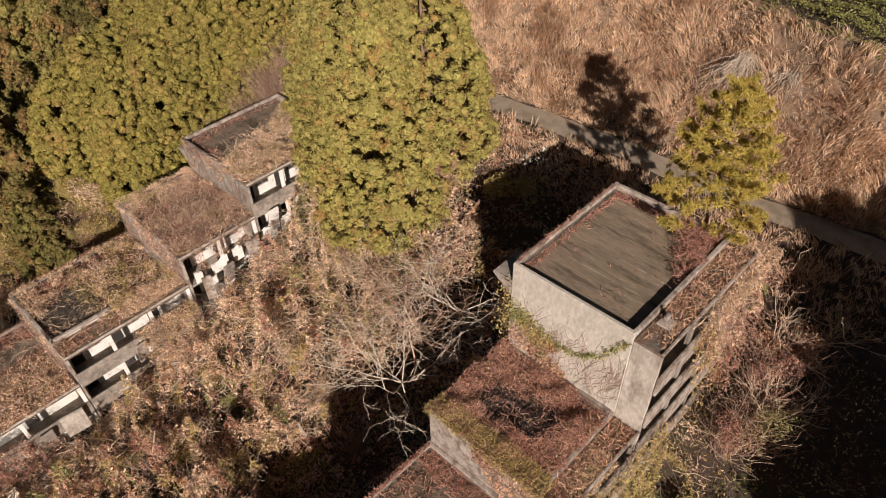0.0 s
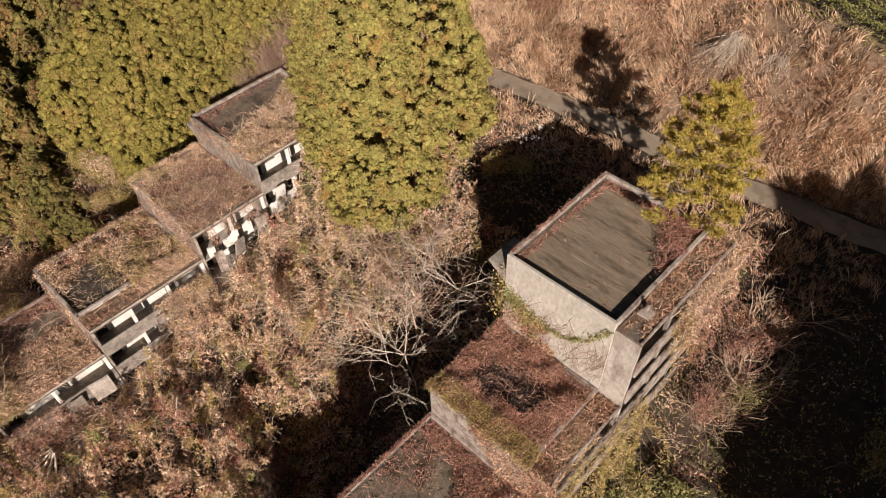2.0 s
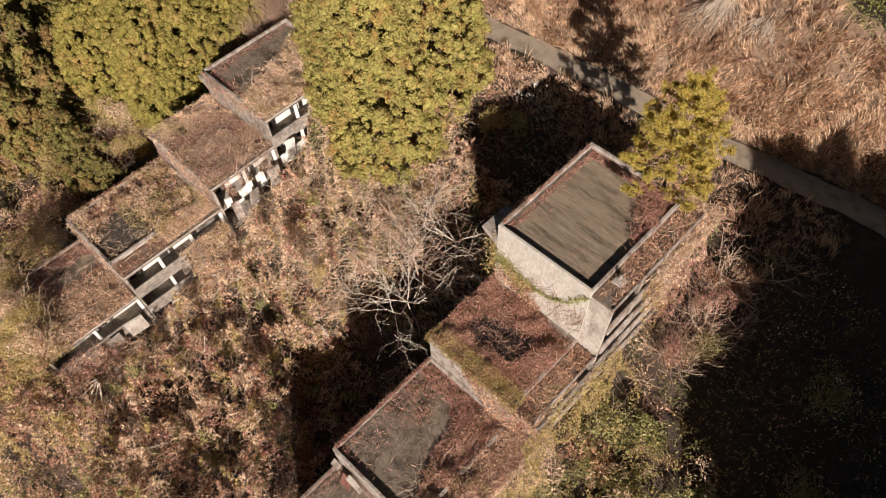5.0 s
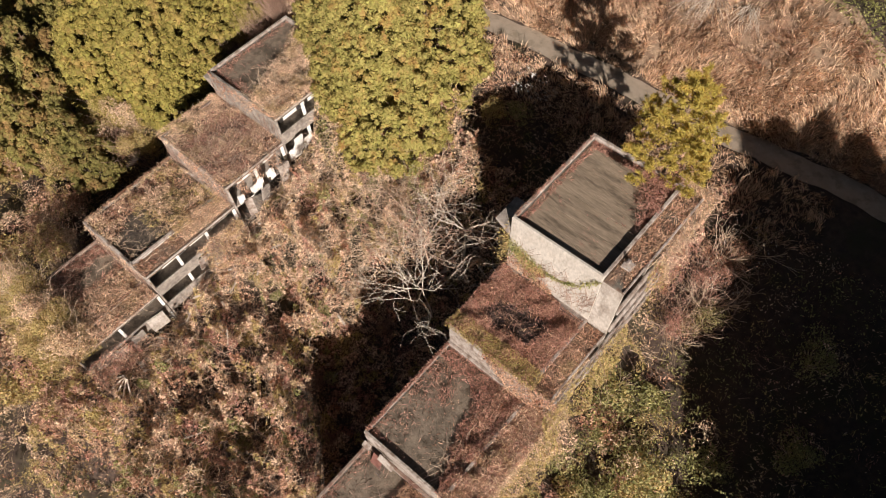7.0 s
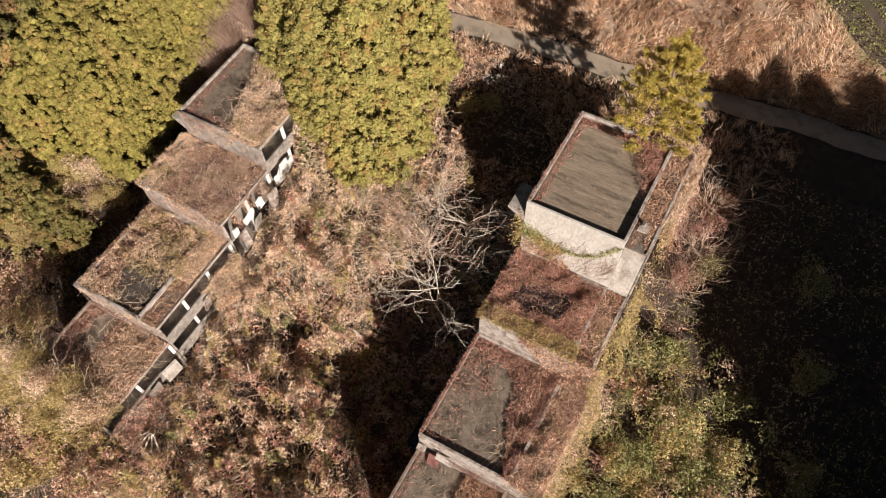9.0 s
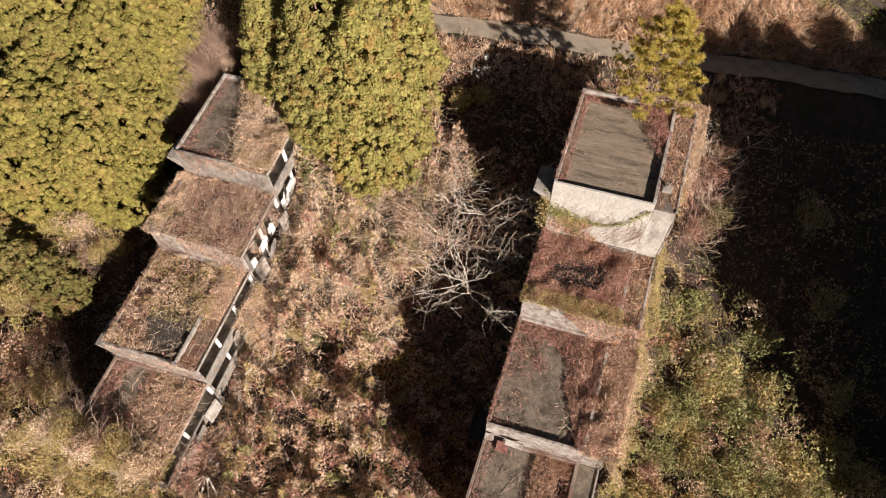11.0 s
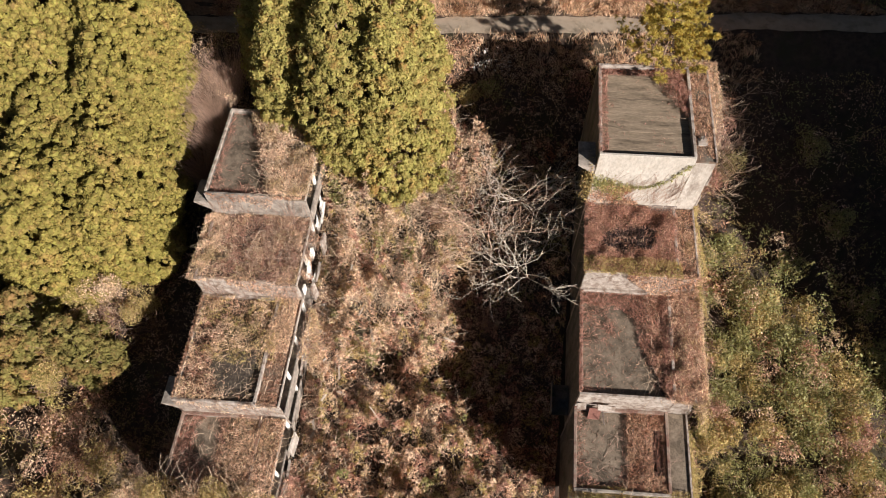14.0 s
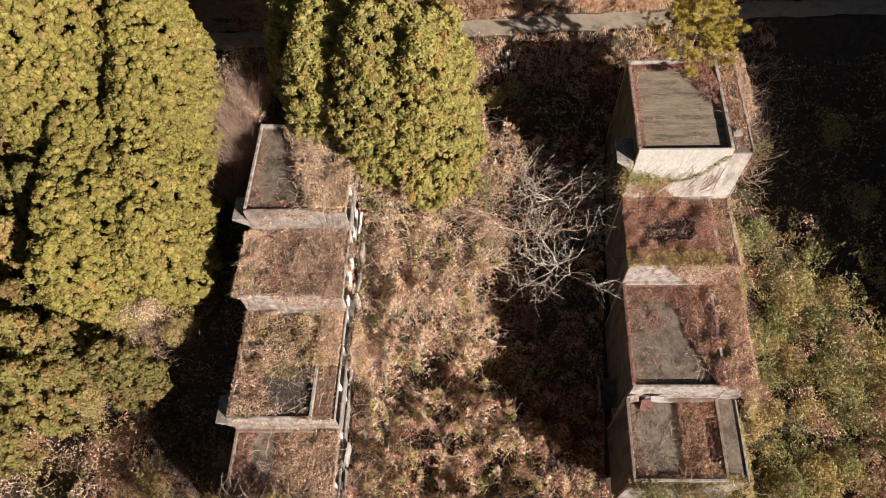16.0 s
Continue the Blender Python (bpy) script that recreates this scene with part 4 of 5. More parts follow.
for i in range(44):
    x, y = -21 + 19.5 * g.random(), -29 + 33 * g.random()
    if in_shade(x, y) > 0.5:
        continue
    tree = copy_thing(kinds3[int(g.choice(4, p=(0.14, 0.3, 0.44, 0.12)))], pose(*at_land(x, y, 0.05), 0, 0, g.random() * 360))
    sc = 0.32 + 0.4 * g.random()
    tree.scale = (sc * 1.25, sc * 1.25, sc)
for i in range(28):
    x, y = (-21 + 18 * g.random(), -28 + 32 * g.random()) if i < 10 else (-46 + 12 * g.random(), -29 + 11 * g.random())
    broom(at_land(x, y, 0.2), 1.6 + 1.1 * g.random(), 220, "low leafless shrub of fine twigs in the scrub", "twig" if i % 2 else "stem")
for x, y, k, sc in ((-38.5, -26.5, 1, 1.7), (-33.0, -28.8, 1, 1.6), (-36.2, -31.5, 2, 1.7), (-29.6, -29.4, 1, 1.5), (-42.0, -29.5, 1, 1.8), (-25.5, -30.2, 2, 1.4), (-31.5, -33.4, 1, 1.7), (-21.0, -29.0, 1, 1.2), (-16.4, -28.6, 0, 1.0), (-10.4, -27.0, 0, 1.1)):
    tree = copy_thing(kinds3[k], pose(*at_land(x, y, -0.1), 0, 0, x * 31))
    tree.scale = (sc, sc, sc * 0.9)
for i in range(26):
    y = -7 - 19 * g.random()
    x = -36.0 - 9 * g.random() + min(0.0, (y + 12) * 0.35)
    if in_shade(x, y) > 0.5:
        continue
    tree = copy_thing(kinds3[int(g.choice(4, p=(0.04, 0.3, 0.62, 0.04)))], pose(*at_land(x, y, -0.1), 0, 0, g.random() * 360))
    sc = 0.8 + 0.7 * g.random()
    tree.scale = (sc, sc, sc * (0.75 + 0.35 * g.random()))

# dry reed field above the lane, sparser reeds below it
def on_bank(x, y):
    return (road_off(x, y) > 1.3) & (road_off(x, y) < 17) & (y < 30.4 - 0.24 * (x - 0.5))


tuft = over(50000, -36, 36, 17.5, 42, on_bank)
tuft = tuft[field(tuft[:, 0], tuft[:, 1], 0.55, 33) * 0.6 + field(tuft[:, 0], tuft[:, 1], 1.7, 34) * 0.4 + 0.25 * rng.random(len(tuft)) > 0.52]
cut = (tuft[:, 0] > -4.5) & (tuft[:, 0] < 5.5) & (tuft[:, 1] > 25.0) & (rng.random(len(tuft)) < 0.4)
tuft = np.concatenate([tuft[~cut], over(2600, -30, 16, 12, 20, lambda x, y: (road_off(x, y) < -1.35) & (road_off(x, y) > -6))])
K = 11
lie = field(tuft[:, 0], tuft[:, 1], 2.4, 31) * 0.6 + 0.4 * field(tuft[:, 0], tuft[:, 1], 0.7, 35)
base = np.repeat(tuft, K, 0) + rng.normal(size=(len(tuft) * K, 3)) * np.array([0.16, 0.16, 0.0])
turn = np.repeat(field(tuft[:, 0], tuft[:, 1], 3.0, 32) * 9, K)
way = unit(rng.normal(size=base.shape) * 0.16 + np.repeat(rng.normal(size=tuft.shape) * 0.2, K, 0) + np.stack([0.3 * np.cos(turn), 0.3 * np.sin(turn) - 0.2, np.full(len(base), 0.9)], 1))
length = ((0.4 + 0.7 * rng.random(len(base))) * (0.45 + 1.3 * np.repeat(lie, K)))[:, None]
side = unit(np.cross(way, rng.normal(size=base.shape))) * (0.014 + 0.018 * rng.random((len(base), 1)))
reed = np.stack([base, base + way * length * 0.5 + side, base + way * length - np.array([0, 0, 0.2]) * length, base + way * length * 0.5 - side], 1)
tagged(soup("reed_field", reed, 4, M["straw"]), "dense tan dry reed grass on the bank above the lane", "grass", kind="stuff")
sp = over(1700, -5, 6, 24.5, 31, on_bank)
q, r = stems(sp, 0.6 + 0.9 * rng.random(len(sp)), 0.4, 0.3, 0.013, k=5)
v, f = tubes(q, r)
tagged(indexed("cut_twigs", v, f, M["twig"]), "red-brown cut twigs strewn round the brush piles", "brush", kind="stuff")
bx, by = np.meshgrid(np.arange(-60, 60, 0.6), np.arange(0, 17, 0.5))
byy = np.interp(bx, ROAD_X, ROAD_Y) + 1.35 + 0.18 * np.sin(bx * 1.7) * (by == 0) + by
byy = np.minimum(byy, np.maximum(30.7 - 0.24 * (bx - 0.5), np.interp(bx, ROAD_X, ROAD_Y) + 1.6))
bi = np.arange(bx.size).reshape(bx.shape)
bank = indexed("reed_bank", np.stack([bx, byy, land(bx, byy) + 0.03], -1), np.stack([bi[:-1, :-1], bi[:-1, 1:], bi[1:, 1:], bi[1:, :-1]], -1).reshape(-1, 4), M["bank"], smooth=True)
tagged(bank, "bank of matted tan reeds above the lane", "bank", kind="structure")
pp = over(30000, -36, 36, 17.5, 40, on_bank)
pp[:, 2] += 0.05 + 0.25 * rng.random(len(pp))
tagged(soup("reed_litter", leaves(pp, 0.5, ratio=0.07, up=0.35, nor=np.tile(np.array([0, -0.5, 0.85]), (len(pp), 1))), 4, M["straw"]), "fallen tan reed blades on the bank", "grass", kind="stuff")
pp = np.concatenate([over(160, -10.5, -6.5, 13.2, 15.6), over(60, 10.8, 14.6, 9.6, 15.0)])
pp[:, 2] += 1.2 + 0.9 * rng.random(len(pp))
pp = np.repeat(pp, 8, 0) + rng.normal(size=(len(pp) * 8, 3)) * 0.05
keep = rng.random(len(pp)) < 0.3
tagged(soup("reed_plumes", leaves(pp[keep], 0.12, up=0.3), 4, M["plume"]), "white seed plumes of reeds at the shadow's edge", "grass", kind="stuff")


# ---------------------------------------------------------------- growth on the roofs
def roof_mat(name, label, mat, n, x0, x1, y0, y1, z, depth, want=None, size=0.115, up=0.45):
    p = np.stack([x0 + (x1 - x0) * rng.random(n), y0 + (y1 - y0) * rng.random(n)], 1)
    if want is not None:
        p = p[rng.random(n) < want(p[:, 0], p[:, 1])]
    h = depth * (0.25 + field(p[:, 0], p[:, 1], 0.9, 41) * 0.75 + 0.4 * field(p[:, 0], p[:, 1], 2.3, 42)) * (0.55 + 0.45 * rng.random(len(p)) ** 0.4)
    p = np.column_stack([p[:, 0], p[:, 1] + SHEAR * (p[:, 0] - (RX if x0 > -10 else LX)), z + 0.03 + h])
    k = int(len(p) * 0.4)
    q = np.concatenate([leaves(p[:k], size * 0.8, up=up, spread=0.6), leaves(p[k:], 0.32, ratio=0.1, up=0.3, spread=0.7)])
    return tagged(soup(name, q, 4, mat), label, "vegetation", kind="stuff")


def roof_stems(n, x0, x1, y0, y1, z, length, mat=None, rise=0.35, radius=0.014):
    b = np.column_stack([x0 + (x1 - x0) * rng.random(n), y0 + (y1 - y0) * rng.random(n), np.full(n, z + 0.05)])
    p, r = stems(b, length * (0.5 + rng.random(n)), rise, 0.3, radius)
    v, f = tubes(p, r)
    return tagged(indexed("roof_stems", v, f, mat or M["twig"]), "dead vine stems trailing over a roof", "vegetation", kind="stuff")


fade = lambda lo, hi: (lambda x, y: np.clip((x - lo) / (hi - lo), 0, 1))
R = "red-brown dead vine mat on a roof"
T = "tan dead vine mat on a roof"
# low inside an uneven oval, one outside it
off_patch = lambda x, y: np.clip(((x - 3.5) / 2.1) ** 2 + ((y + 3.3) / 1.35) ** 2 + 1.1 * field(x, y, 0.8, 91) - 1.15, 0.05, 1)
# first block: far corner and gallery
roof_mat("red_vine_mat", R, M["redleaf"], 7500, 4.4, 7.1, 4.2, 9.2, 11.55, 0.5, lambda x, y: np.clip((x - 4.6) / 1.6 + (y - 7.2) / 2.6, 0, 1))
roof_mat("red_vine_mat", R, M["redleaf"], 2250, 0.3, 7, 8.4, 9.2, 11.56, 0.12)
roof_mat("tan_vine_mat", T, M["tan"], 9750, 7.0, 9.6, 3.4, 10.4, 11.15, 0.55, lambda x, y: np.clip((y - 3.2) / 3, 0, 1))
roof_mat("dead_leaf_drift", "thin drift of dead leaves on a roof", M["redleaf"], 900, 0.3, 0.75, 0.4, 9, 11.56, 0.06)
roof_stems(140, 7.1, 9.4, 3, 10, 11.3, 1.4, M["stem"])
roof_mat("brown_vine_mat", "brown dead vine mat on a roof", M["litter"], 4200, 7.2, 8.68, 2.6, 9.2, 11.64, 0.16, lambda x, y: 0.35 + 0.65 * patch(0.9, 108, 0.45)(x, y))
# second block: thick red mat
roof_mat("red_vine_mat", R, M["redleaf"], 33000, -0.15, 7.2, -6.5, -0.2, 5.25, 0.75, off_patch)
roof_mat("brown_vine_mat", "brown dead vine mat on a roof", M["litter"], 10500, 0, 7.2, -6.5, -0.2, 5.28, 0.75, off_patch)
roof_mat("olive_vine_mat", "olive vine mat along a roof edge", M["olive"], 5250, -0.2, 7.4, -6.7, -5.2, 5.45, 0.6)
roof_mat("tan_vine_mat", T, M["tan"], 5250, 7.0, 8.9, -6.5, -2.2, 4.95, 0.5)
roof_stems(420, 0.2, 7, -6.2, -0.3, 5.4, 1.2)
# near-black leaves fill the oval that the two mats leave open
roof_mat("rotten_leaves", "near-black leaves in a round patch of the vine mat", M["blackleaf"], 9000, 1.0, 6.0, -5.4, -1.2, 5.25, 0.45, lambda x, y: 1.1 - 1.1 * off_patch(x, y))
roof_stems(40, 1.9, 5.2, -4.5, -2.2, 5.4, 1.2)
# third block: mat round a bare patch
def bare3(x, y):
    wob = 0.5 * (field(x, y, 0.7, 61) - 0.5) + 0.3 * (field(x, y, 0.25, 62) - 0.5)
    right = np.interp(y, (-15.2, -13.6, -11.2, -9.6, -8.2, -7.6), (6.2, 5.8, 4.7, 4.6, 3.6, 2.8)) + wob
    left = np.interp(y, (-11.2, -10.8), (0.5, 2.9)) + wob
    thin = 0.06 + 0.22 * np.clip((y + 11.0) / 0.5, 0, 1) + 0.3 * patch(0.8, 64, 0.55)(x, y) * np.clip((3 - x) / 0.6, 0, 1)
    return np.where(y > -7.8 + wob, 1.0, np.where(x > right, 1.0, np.where(x < left, thin, 0.025 + 0.5 * thin * (x < 2.6) * (y < -11))))


roof_mat("red_vine_mat", R, M["redleaf"], 19500, 0.25, 7.0, -15.1, -6.5, 2.36, 0.30, bare3)
roof_mat("brown_vine_mat", "brown dead vine mat on a roof", M["litter"], 13500, 4.6, 9.2, -15.3, -6.5, 2.2, 0.55, lambda x, y: fade(4.8, 6.2)(x, y) * bare3(x, y))
roof_mat("tan_vine_mat", T, M["tan"], 16500, 6.6, 9.6, -15.6, -5.0, 2.15, 0.8, fade(6.4, 7.6))
roof_mat("red_vine_mat", R, M["redleaf"], 9000, 6.4, 9.4, -15.4, -5.4, 2.2, 0.75)
roof_stems(420, 5.2, 9.4, -15.2, -5.5, 2.4, 1.3, M["stem"])
roof_mat("rotten_leaves", "black rotten leaves along the wet roof edge", M["blackleaf"], 5000, 3.4, 6.9, -15.1, -8.2, 2.36, 0.16, lambda x, y: np.clip(1 - np.abs(x - 0.3 - np.interp(y, (-15.2, -13.6, -11.2, -9.6, -8.2), (6.2, 5.8, 4.7, 4.6, 3.6))) / 0.5, 0, 1) * np.clip((-9.8 - y) / 2.5, 0.05, 1))
roof_mat("dead_leaf_drift", "thin drift of dead leaves on a roof", M["litter"], 1200, 0.4, 6.0, -15.0, -8.0, 2.37, 0.03, lambda x, y: 0.15 + 0.5 * patch(0.7, 110, 0.55)(x, y), size=0.09, up=0.8)
# fourth block
roof_mat("red_vine_mat", R, M["redleaf"], 6750, 0.25, 7.0, -21.6, -15.6, -0.34, 0.22, lambda x, y: np.clip(np.abs(x - 2.4) * 0.9 - 1.0 + np.clip((-19.5 - y) / 2, 0, 1), 0.04, 1))
roof_mat("brown_vine_mat", "brown dead vine mat on a roof", M["litter"], 6750, 4.0, 7.0, -21.6, -15.6, -0.34, 0.35, lambda x, y: 1.0 - ((x > 5.95) & (x < 6.7) & (y > -20.3) & (y < -16.9)))
roof_mat("olive_vine_mat", "olive vine mat along a roof edge", M["olive"], 9000, -0.3, 8.5, -24.5, -21.3, -0.9, 0.9)
roof_stems(120, 0.5, 7, -21.5, -15.8, -0.3, 1.2)
# ruined row
roof_mat("red_vine_mat", R, M["redleaf"], 9750, -31.2, -25.0, -2.2, 6.6, 5.86, 0.16, lambda x, y: np.clip(np.maximum(np.maximum((-0.9 - y) / 0.8, (-30.4 - x) / 0.5), (x + 28.2 - 0.3 * (1.5 - y)) / 0.7) + 1.2 * (field(x, y, 0.7, 71) - 0.5), 0.05, 1))
roof_mat("straw_mound", "pale straw grass heaped on a ruined roof", M["straw"], 13500, -29.2, -22.8, -2.3, 6.2, 5.75, 0.9, lambda x, y: np.clip((x + 29.3 - 0.43 * (5 - y)) / 0.8 + 1.0 * (field(x, y, 0.9, 99) - 0.5), 0, 1) * (0.3 + 0.7 * patch(1.2, 98, 0.45)(x, y)), size=0.12, up=0.3)
roof_mat("brown_vine_mat", "brown dead vine mat on a roof", M["litter"], 5000, -28.6, -23, -2.3, 6.2, 5.8, 0.28, lambda x, y: np.clip((x + 29.3 - 0.43 * (5 - y)) / 0.8 + 1.0 * (field(x, y, 0.9, 99) - 0.5), 0, 1))
roof_mat("straw_mound", "pale straw grass heaped on a ruined roof", M["tan"], 17000, -29.4, -22.4, -2.5, 6.2, 5.8, 1.2, lambda x, y: np.clip((x + 29.3 - 0.43 * (5 - y)) / 0.8 + 1.0 * (field(x, y, 0.9, 99) - 0.5), 0, 1), up=0.3)
roof_stems(420, -27.4, -22.6, -2.4, 5.0, 6.2, 1.5, M["stem"], rise=0.8)
roof_mat("brown_vine_mat", "brown dead vine mat on a roof", M["litter"], 12000, -31.6, -23.2, -8.8, -2.4, 2.86, 0.55, lambda x, y: 0.2 + 0.6 * np.clip((x + 29.5) / 2, 0, 1))
roof_mat("tan_vine_mat", T, M["tan"], 19500, -31.6, -23.0, -8.8, -2.4, 2.86, 0.6, lambda x, y: 0.05 + 0.95 * np.maximum(patch(1.6, 85, 0.5)(x, y), np.clip((-28.6 - x) / 1.5, 0, 1)))
roof_mat("red_vine_mat", R, M["redleaf"], 16000, -31.0, -23.5, -8.7, -2.6, 2.9, 0.5, lambda x, y: 0.25 + 0.75 * patch(1.5, 86, 0.46)(x, y))
roof_stems(420, -27.5, -22.4, -8.6, -2.5, 2.95, 1.7, M["twig"], rise=1.0, radius=0.014)
roof_stems(160, -31, -27.5, -8.6, -2.5, 2.95, 1.1, M["stem"], rise=0.9, radius=0.012)
roof_stems(260, -29, -22.6, -8.6, -2.3, 2.95, 1.5, M["stem"], rise=0.9)
# near-black leaves in random patches
roof_mat("rotten_leaves", "near-black leaves in scattered patches of the vine mat", M["blackleaf"], 7000, -31, -24, -8.5, -2.8, 2.95, 0.42, lambda x, y: patch(1.0, 109, 0.56)(x, y))
roof_mat("tan_vine_mat", T, M["tan"], 6500, -32.1, -30.4, -8.9, -2.6, 2.85, 0.65, lambda x, y: 0.3 + 0.7 * patch(0.9, 107, 0.42)(x, y))
roof_stems(90, -31.8, -30.6, -8.6, -2.6, 3.0, 1.0, M["stem"], rise=0.3)
def spots_at(*where):
    """Soft round patches: x, y, radius."""
    return lambda x, y: np.clip(sum(np.exp(-((x - a) ** 2 + (y - b) ** 2) / (r * r)) for a, b, r in where) + 0.7 * (field(x, y, 0.6, 106) - 0.5), 0, 1)


wet_at = spots_at((-27.0, -15.4, 1.5), (-26.2, -16.6, 1.0), (-28.2, -14.6, 0.9))
weed = lambda x, y: np.clip(1.1 - 1.5 * wet_at(x, y), 0.02, 1)
roof_mat("red_vine_mat", R, M["redleaf"], 7000, -31.2, -27.5, -18, -9, 0.27, 0.2, lambda x, y: np.clip((-28.6 - x) / 1.2 + 1.2 * (field(x, y, 0.9, 73) - 0.3), 0, 1) * weed(x, y))
roof_mat("brown_vine_mat", "brown dead vine mat on a roof", M["litter"], 10000, -31.2, -25.0, -18, -9, 0.27, 0.22, lambda x, y: weed(x, y) * (0.06 + 0.94 * patch(1.3, 87, 0.5)(x, y)))
roof_mat("moss_patch", "dark moss and rotten leaves on a weedy roof", M["moss"], 9000, -31.0, -25.2, -17.6, -9.4, 0.27, 0.16, spots_at((-29.6, -11.4, 1.1), (-27.2, -11.2, 1.2), (-28.6, -12.6, 0.8)))
roof_mat("tan_vine_mat", T, M["tan"], 13500, -31.2, -25.0, -18, -9, 0.27, 0.85, lambda x, y: weed(x, y) * patch(1.25, 104, 0.52)(x, y))
roof_mat("rotten_leaves", "black rotten leaves on the wet part of a roof", M["blackleaf"], 5000, -29.4, -25.4, -17.6, -10.4, 0.27, 0.06, lambda x, y: 0.35 * wet_at(x, y))
roof_mat("olive_vine_mat", "olive vine mat along a roof edge", M["olive"], 4500, -31.2, -24, -15, -9, 0.27, 0.8, lambda x, y: patch(1.4, 105, 0.56)(x, y))
roof_mat("tan_vine_mat", T, M["tan"], 6500, -25.2, -23.15, -13.8, -8.9, 0.33, 0.45)
roof_mat("brown_vine_mat", "brown dead vine mat on a roof", M["litter"], 4500, -25.0, -23.2, -18.1, -8.9, 0.33, 0.12, lambda x, y: 0.25 + 0.75 * patch(0.8, 89, 0.5)(x, y))
roof_stems(380, -31, -22.8, -18, -9, 0.35, 1.0, M["stem"])
roof_mat("red_vine_mat", R, M["redleaf"], 7500, -31.3, -27.5, -24, -18.4, -2.5, 0.22, lambda x, y: np.clip(((x + 28.9) / 1.1) ** 2 + ((y + 20.3) / 1.9) ** 2 - 0.8 + 0.8 * (field(x, y, 0.7, 74) - 0.4), 0.03, 1))
roof_mat("tan_vine_mat", T, M["tan"], 9000, -29.0, -22.8, -26.6, -18.4, -2.6, 0.75, lambda x, y: np.clip((x + 27.6) / 1.2 + np.clip((-22.4 - y) / 0.8, 0, 1), 0, 1))
roof_mat("brown_vine_mat", "brown dead vine mat on a roof", M["litter"], 12000, -29.0, -22.8, -26.6, -18.4, -2.6, 0.6, lambda x, y: np.clip((x + 28.2) / 1.2 + np.clip((-22.2 - y) / 0.8, 0, 1), 0, 1))
roof_mat("olive_vine_mat", "olive vine mat along a roof edge", M["olive"], 12000, -33, -22.5, -28.5, -24.2, -2.9, 1.1)
roof_stems(420, -31, -22.8, -26.2, -18.5, -2.4, 1.2, M["stem"])


# ---------------------------------------------------------------- vines that hang over the galleries
def curtain(name, label, mat, n, x0, x1, y0, y1, ztop, zlow, size=0.13):
    """Leaves hanging from an edge, bulging outwards as they fall."""
    y = y0 + (y1 - y0) * rng.random(n)
    u = rng.random(n)
    low = zlow + (ztop - zlow) * 0.55 * field(y, y * 0 + 3, 1.1, 93)
    z = ztop - (ztop - low) * u
    x = x0 + (x1 - x0) * (0.25 + 0.75 * u) * (0.5 + field(y * 1.0, z, 0.7, 95)) - rng.exponential(0.08, n)
    p = np.column_stack([x, y, z])
    tagged(soup(name, leaves(p, size * 1.3, ratio=0.25, up=0.4, spread=0.7, nor=unit(np.column_stack([np.full(n, 0.8), np.zeros(n), np.full(n, 0.6)]))), 4, mat), label, "vegetation", kind="stuff")
    m = n // 110
    b = np.column_stack([np.full(m, x0 + 0.1), y0 + (y1 - y0) * rng.random(m), np.full(m, ztop)])
    q, r = stems(b, 0.9 + 1.5 * rng.random(m), -0.7, 0.5, 0.011, lean=np.array([0.8, 0, 0]))
    v, f = tubes(q, r)
    tagged(indexed("hanging_stems", v, f, M["twig"]), "bare vine stems hanging off a gallery", "vegetation", kind="stuff")


C = "tan vine curtain hanging over a gallery"
curtain("tan_vine_curtain", C, M["tan"], 3000, 8.8, 9.8, 4.2, 9.8, 11.7, 6.0)
curtain("olive_vine_curtain", "olive vine curtain hanging over a gallery", M["olive"], 1500, 8.8, 9.6, 3.4, 6.5, 10.6, 5.0)
curtain("brown_vine_curtain", "brown vine curtain hanging over a gallery", M["litter"], 2600, 8.8, 9.8, 3.6, 8.0, 10.8, 4.0)
curtain("red_vine_curtain", "red-brown vine curtain hanging over a gallery", M["redleaf"], 2200, 8.9, 10.2, 5.0, 10.2, 11.0, 4.0)
curtain("olive_vine_curtain", "olive vine curtain hanging over a gallery", M["olive"], 6500, 8.8, 10.2, -7.5, 2.4, 4.7, 0.0)
curtain("tan_vine_curtain", C, M["tan"], 9000, 8.7, 10.4, -16.0, -4.5, 2.9, -3.0)
curtain("olive_vine_curtain", "olive vine curtain hanging over a gallery", M["olive"], 7000, 9.0, 10.8, -16.5, -6.0, 2.2, -4.0)
curtain("olive_vine_curtain", "olive vine curtain hanging over a gallery", M["olive"], 4000, 8.9, 10.4, -22.5, -16, -1.2, -6.0)
# the ruined row's outer side
curtain("tan_vine_curtain", C, M["tan"], 5000, -22.75, -21.0, -13.4, -8.8, -0.2, -4.6)
curtain("brown_vine_curtain", "brown vine curtain hanging over a gallery", M["litter"], 4000, -22.75, -20.8, -13.2, -8.9, -0.5, -5.2)
curtain("brown_vine_curtain", "brown vine curtain hanging over a gallery", M["redleaf"], 2000, -22.7, -21.2, -26.2, -22.0, -3.2, -6.5)
curtain("brown_vine_curtain", "brown vine curtain hanging over a gallery", M["litter"], 2200, -22.7, -21.2, -27.0, -20.5, -5.0, -8.0)
curtain("tan_vine_curtain", C, M["tan"], 1800, -22.7, -21.0, -26.5, -22.5, -3.4, -7.5)
curtain("brown_vine_curtain", "brown vine curtain hanging over a gallery", M["litter"], 1300, -22.6, -20.8, -4.6, 0.5, -0.6, -3.4)
curtain("tan_vine_curtain", C, M["tan"], 1800, -22.6, -20.6, -7.6, -2.6, -0.6, -3.4)
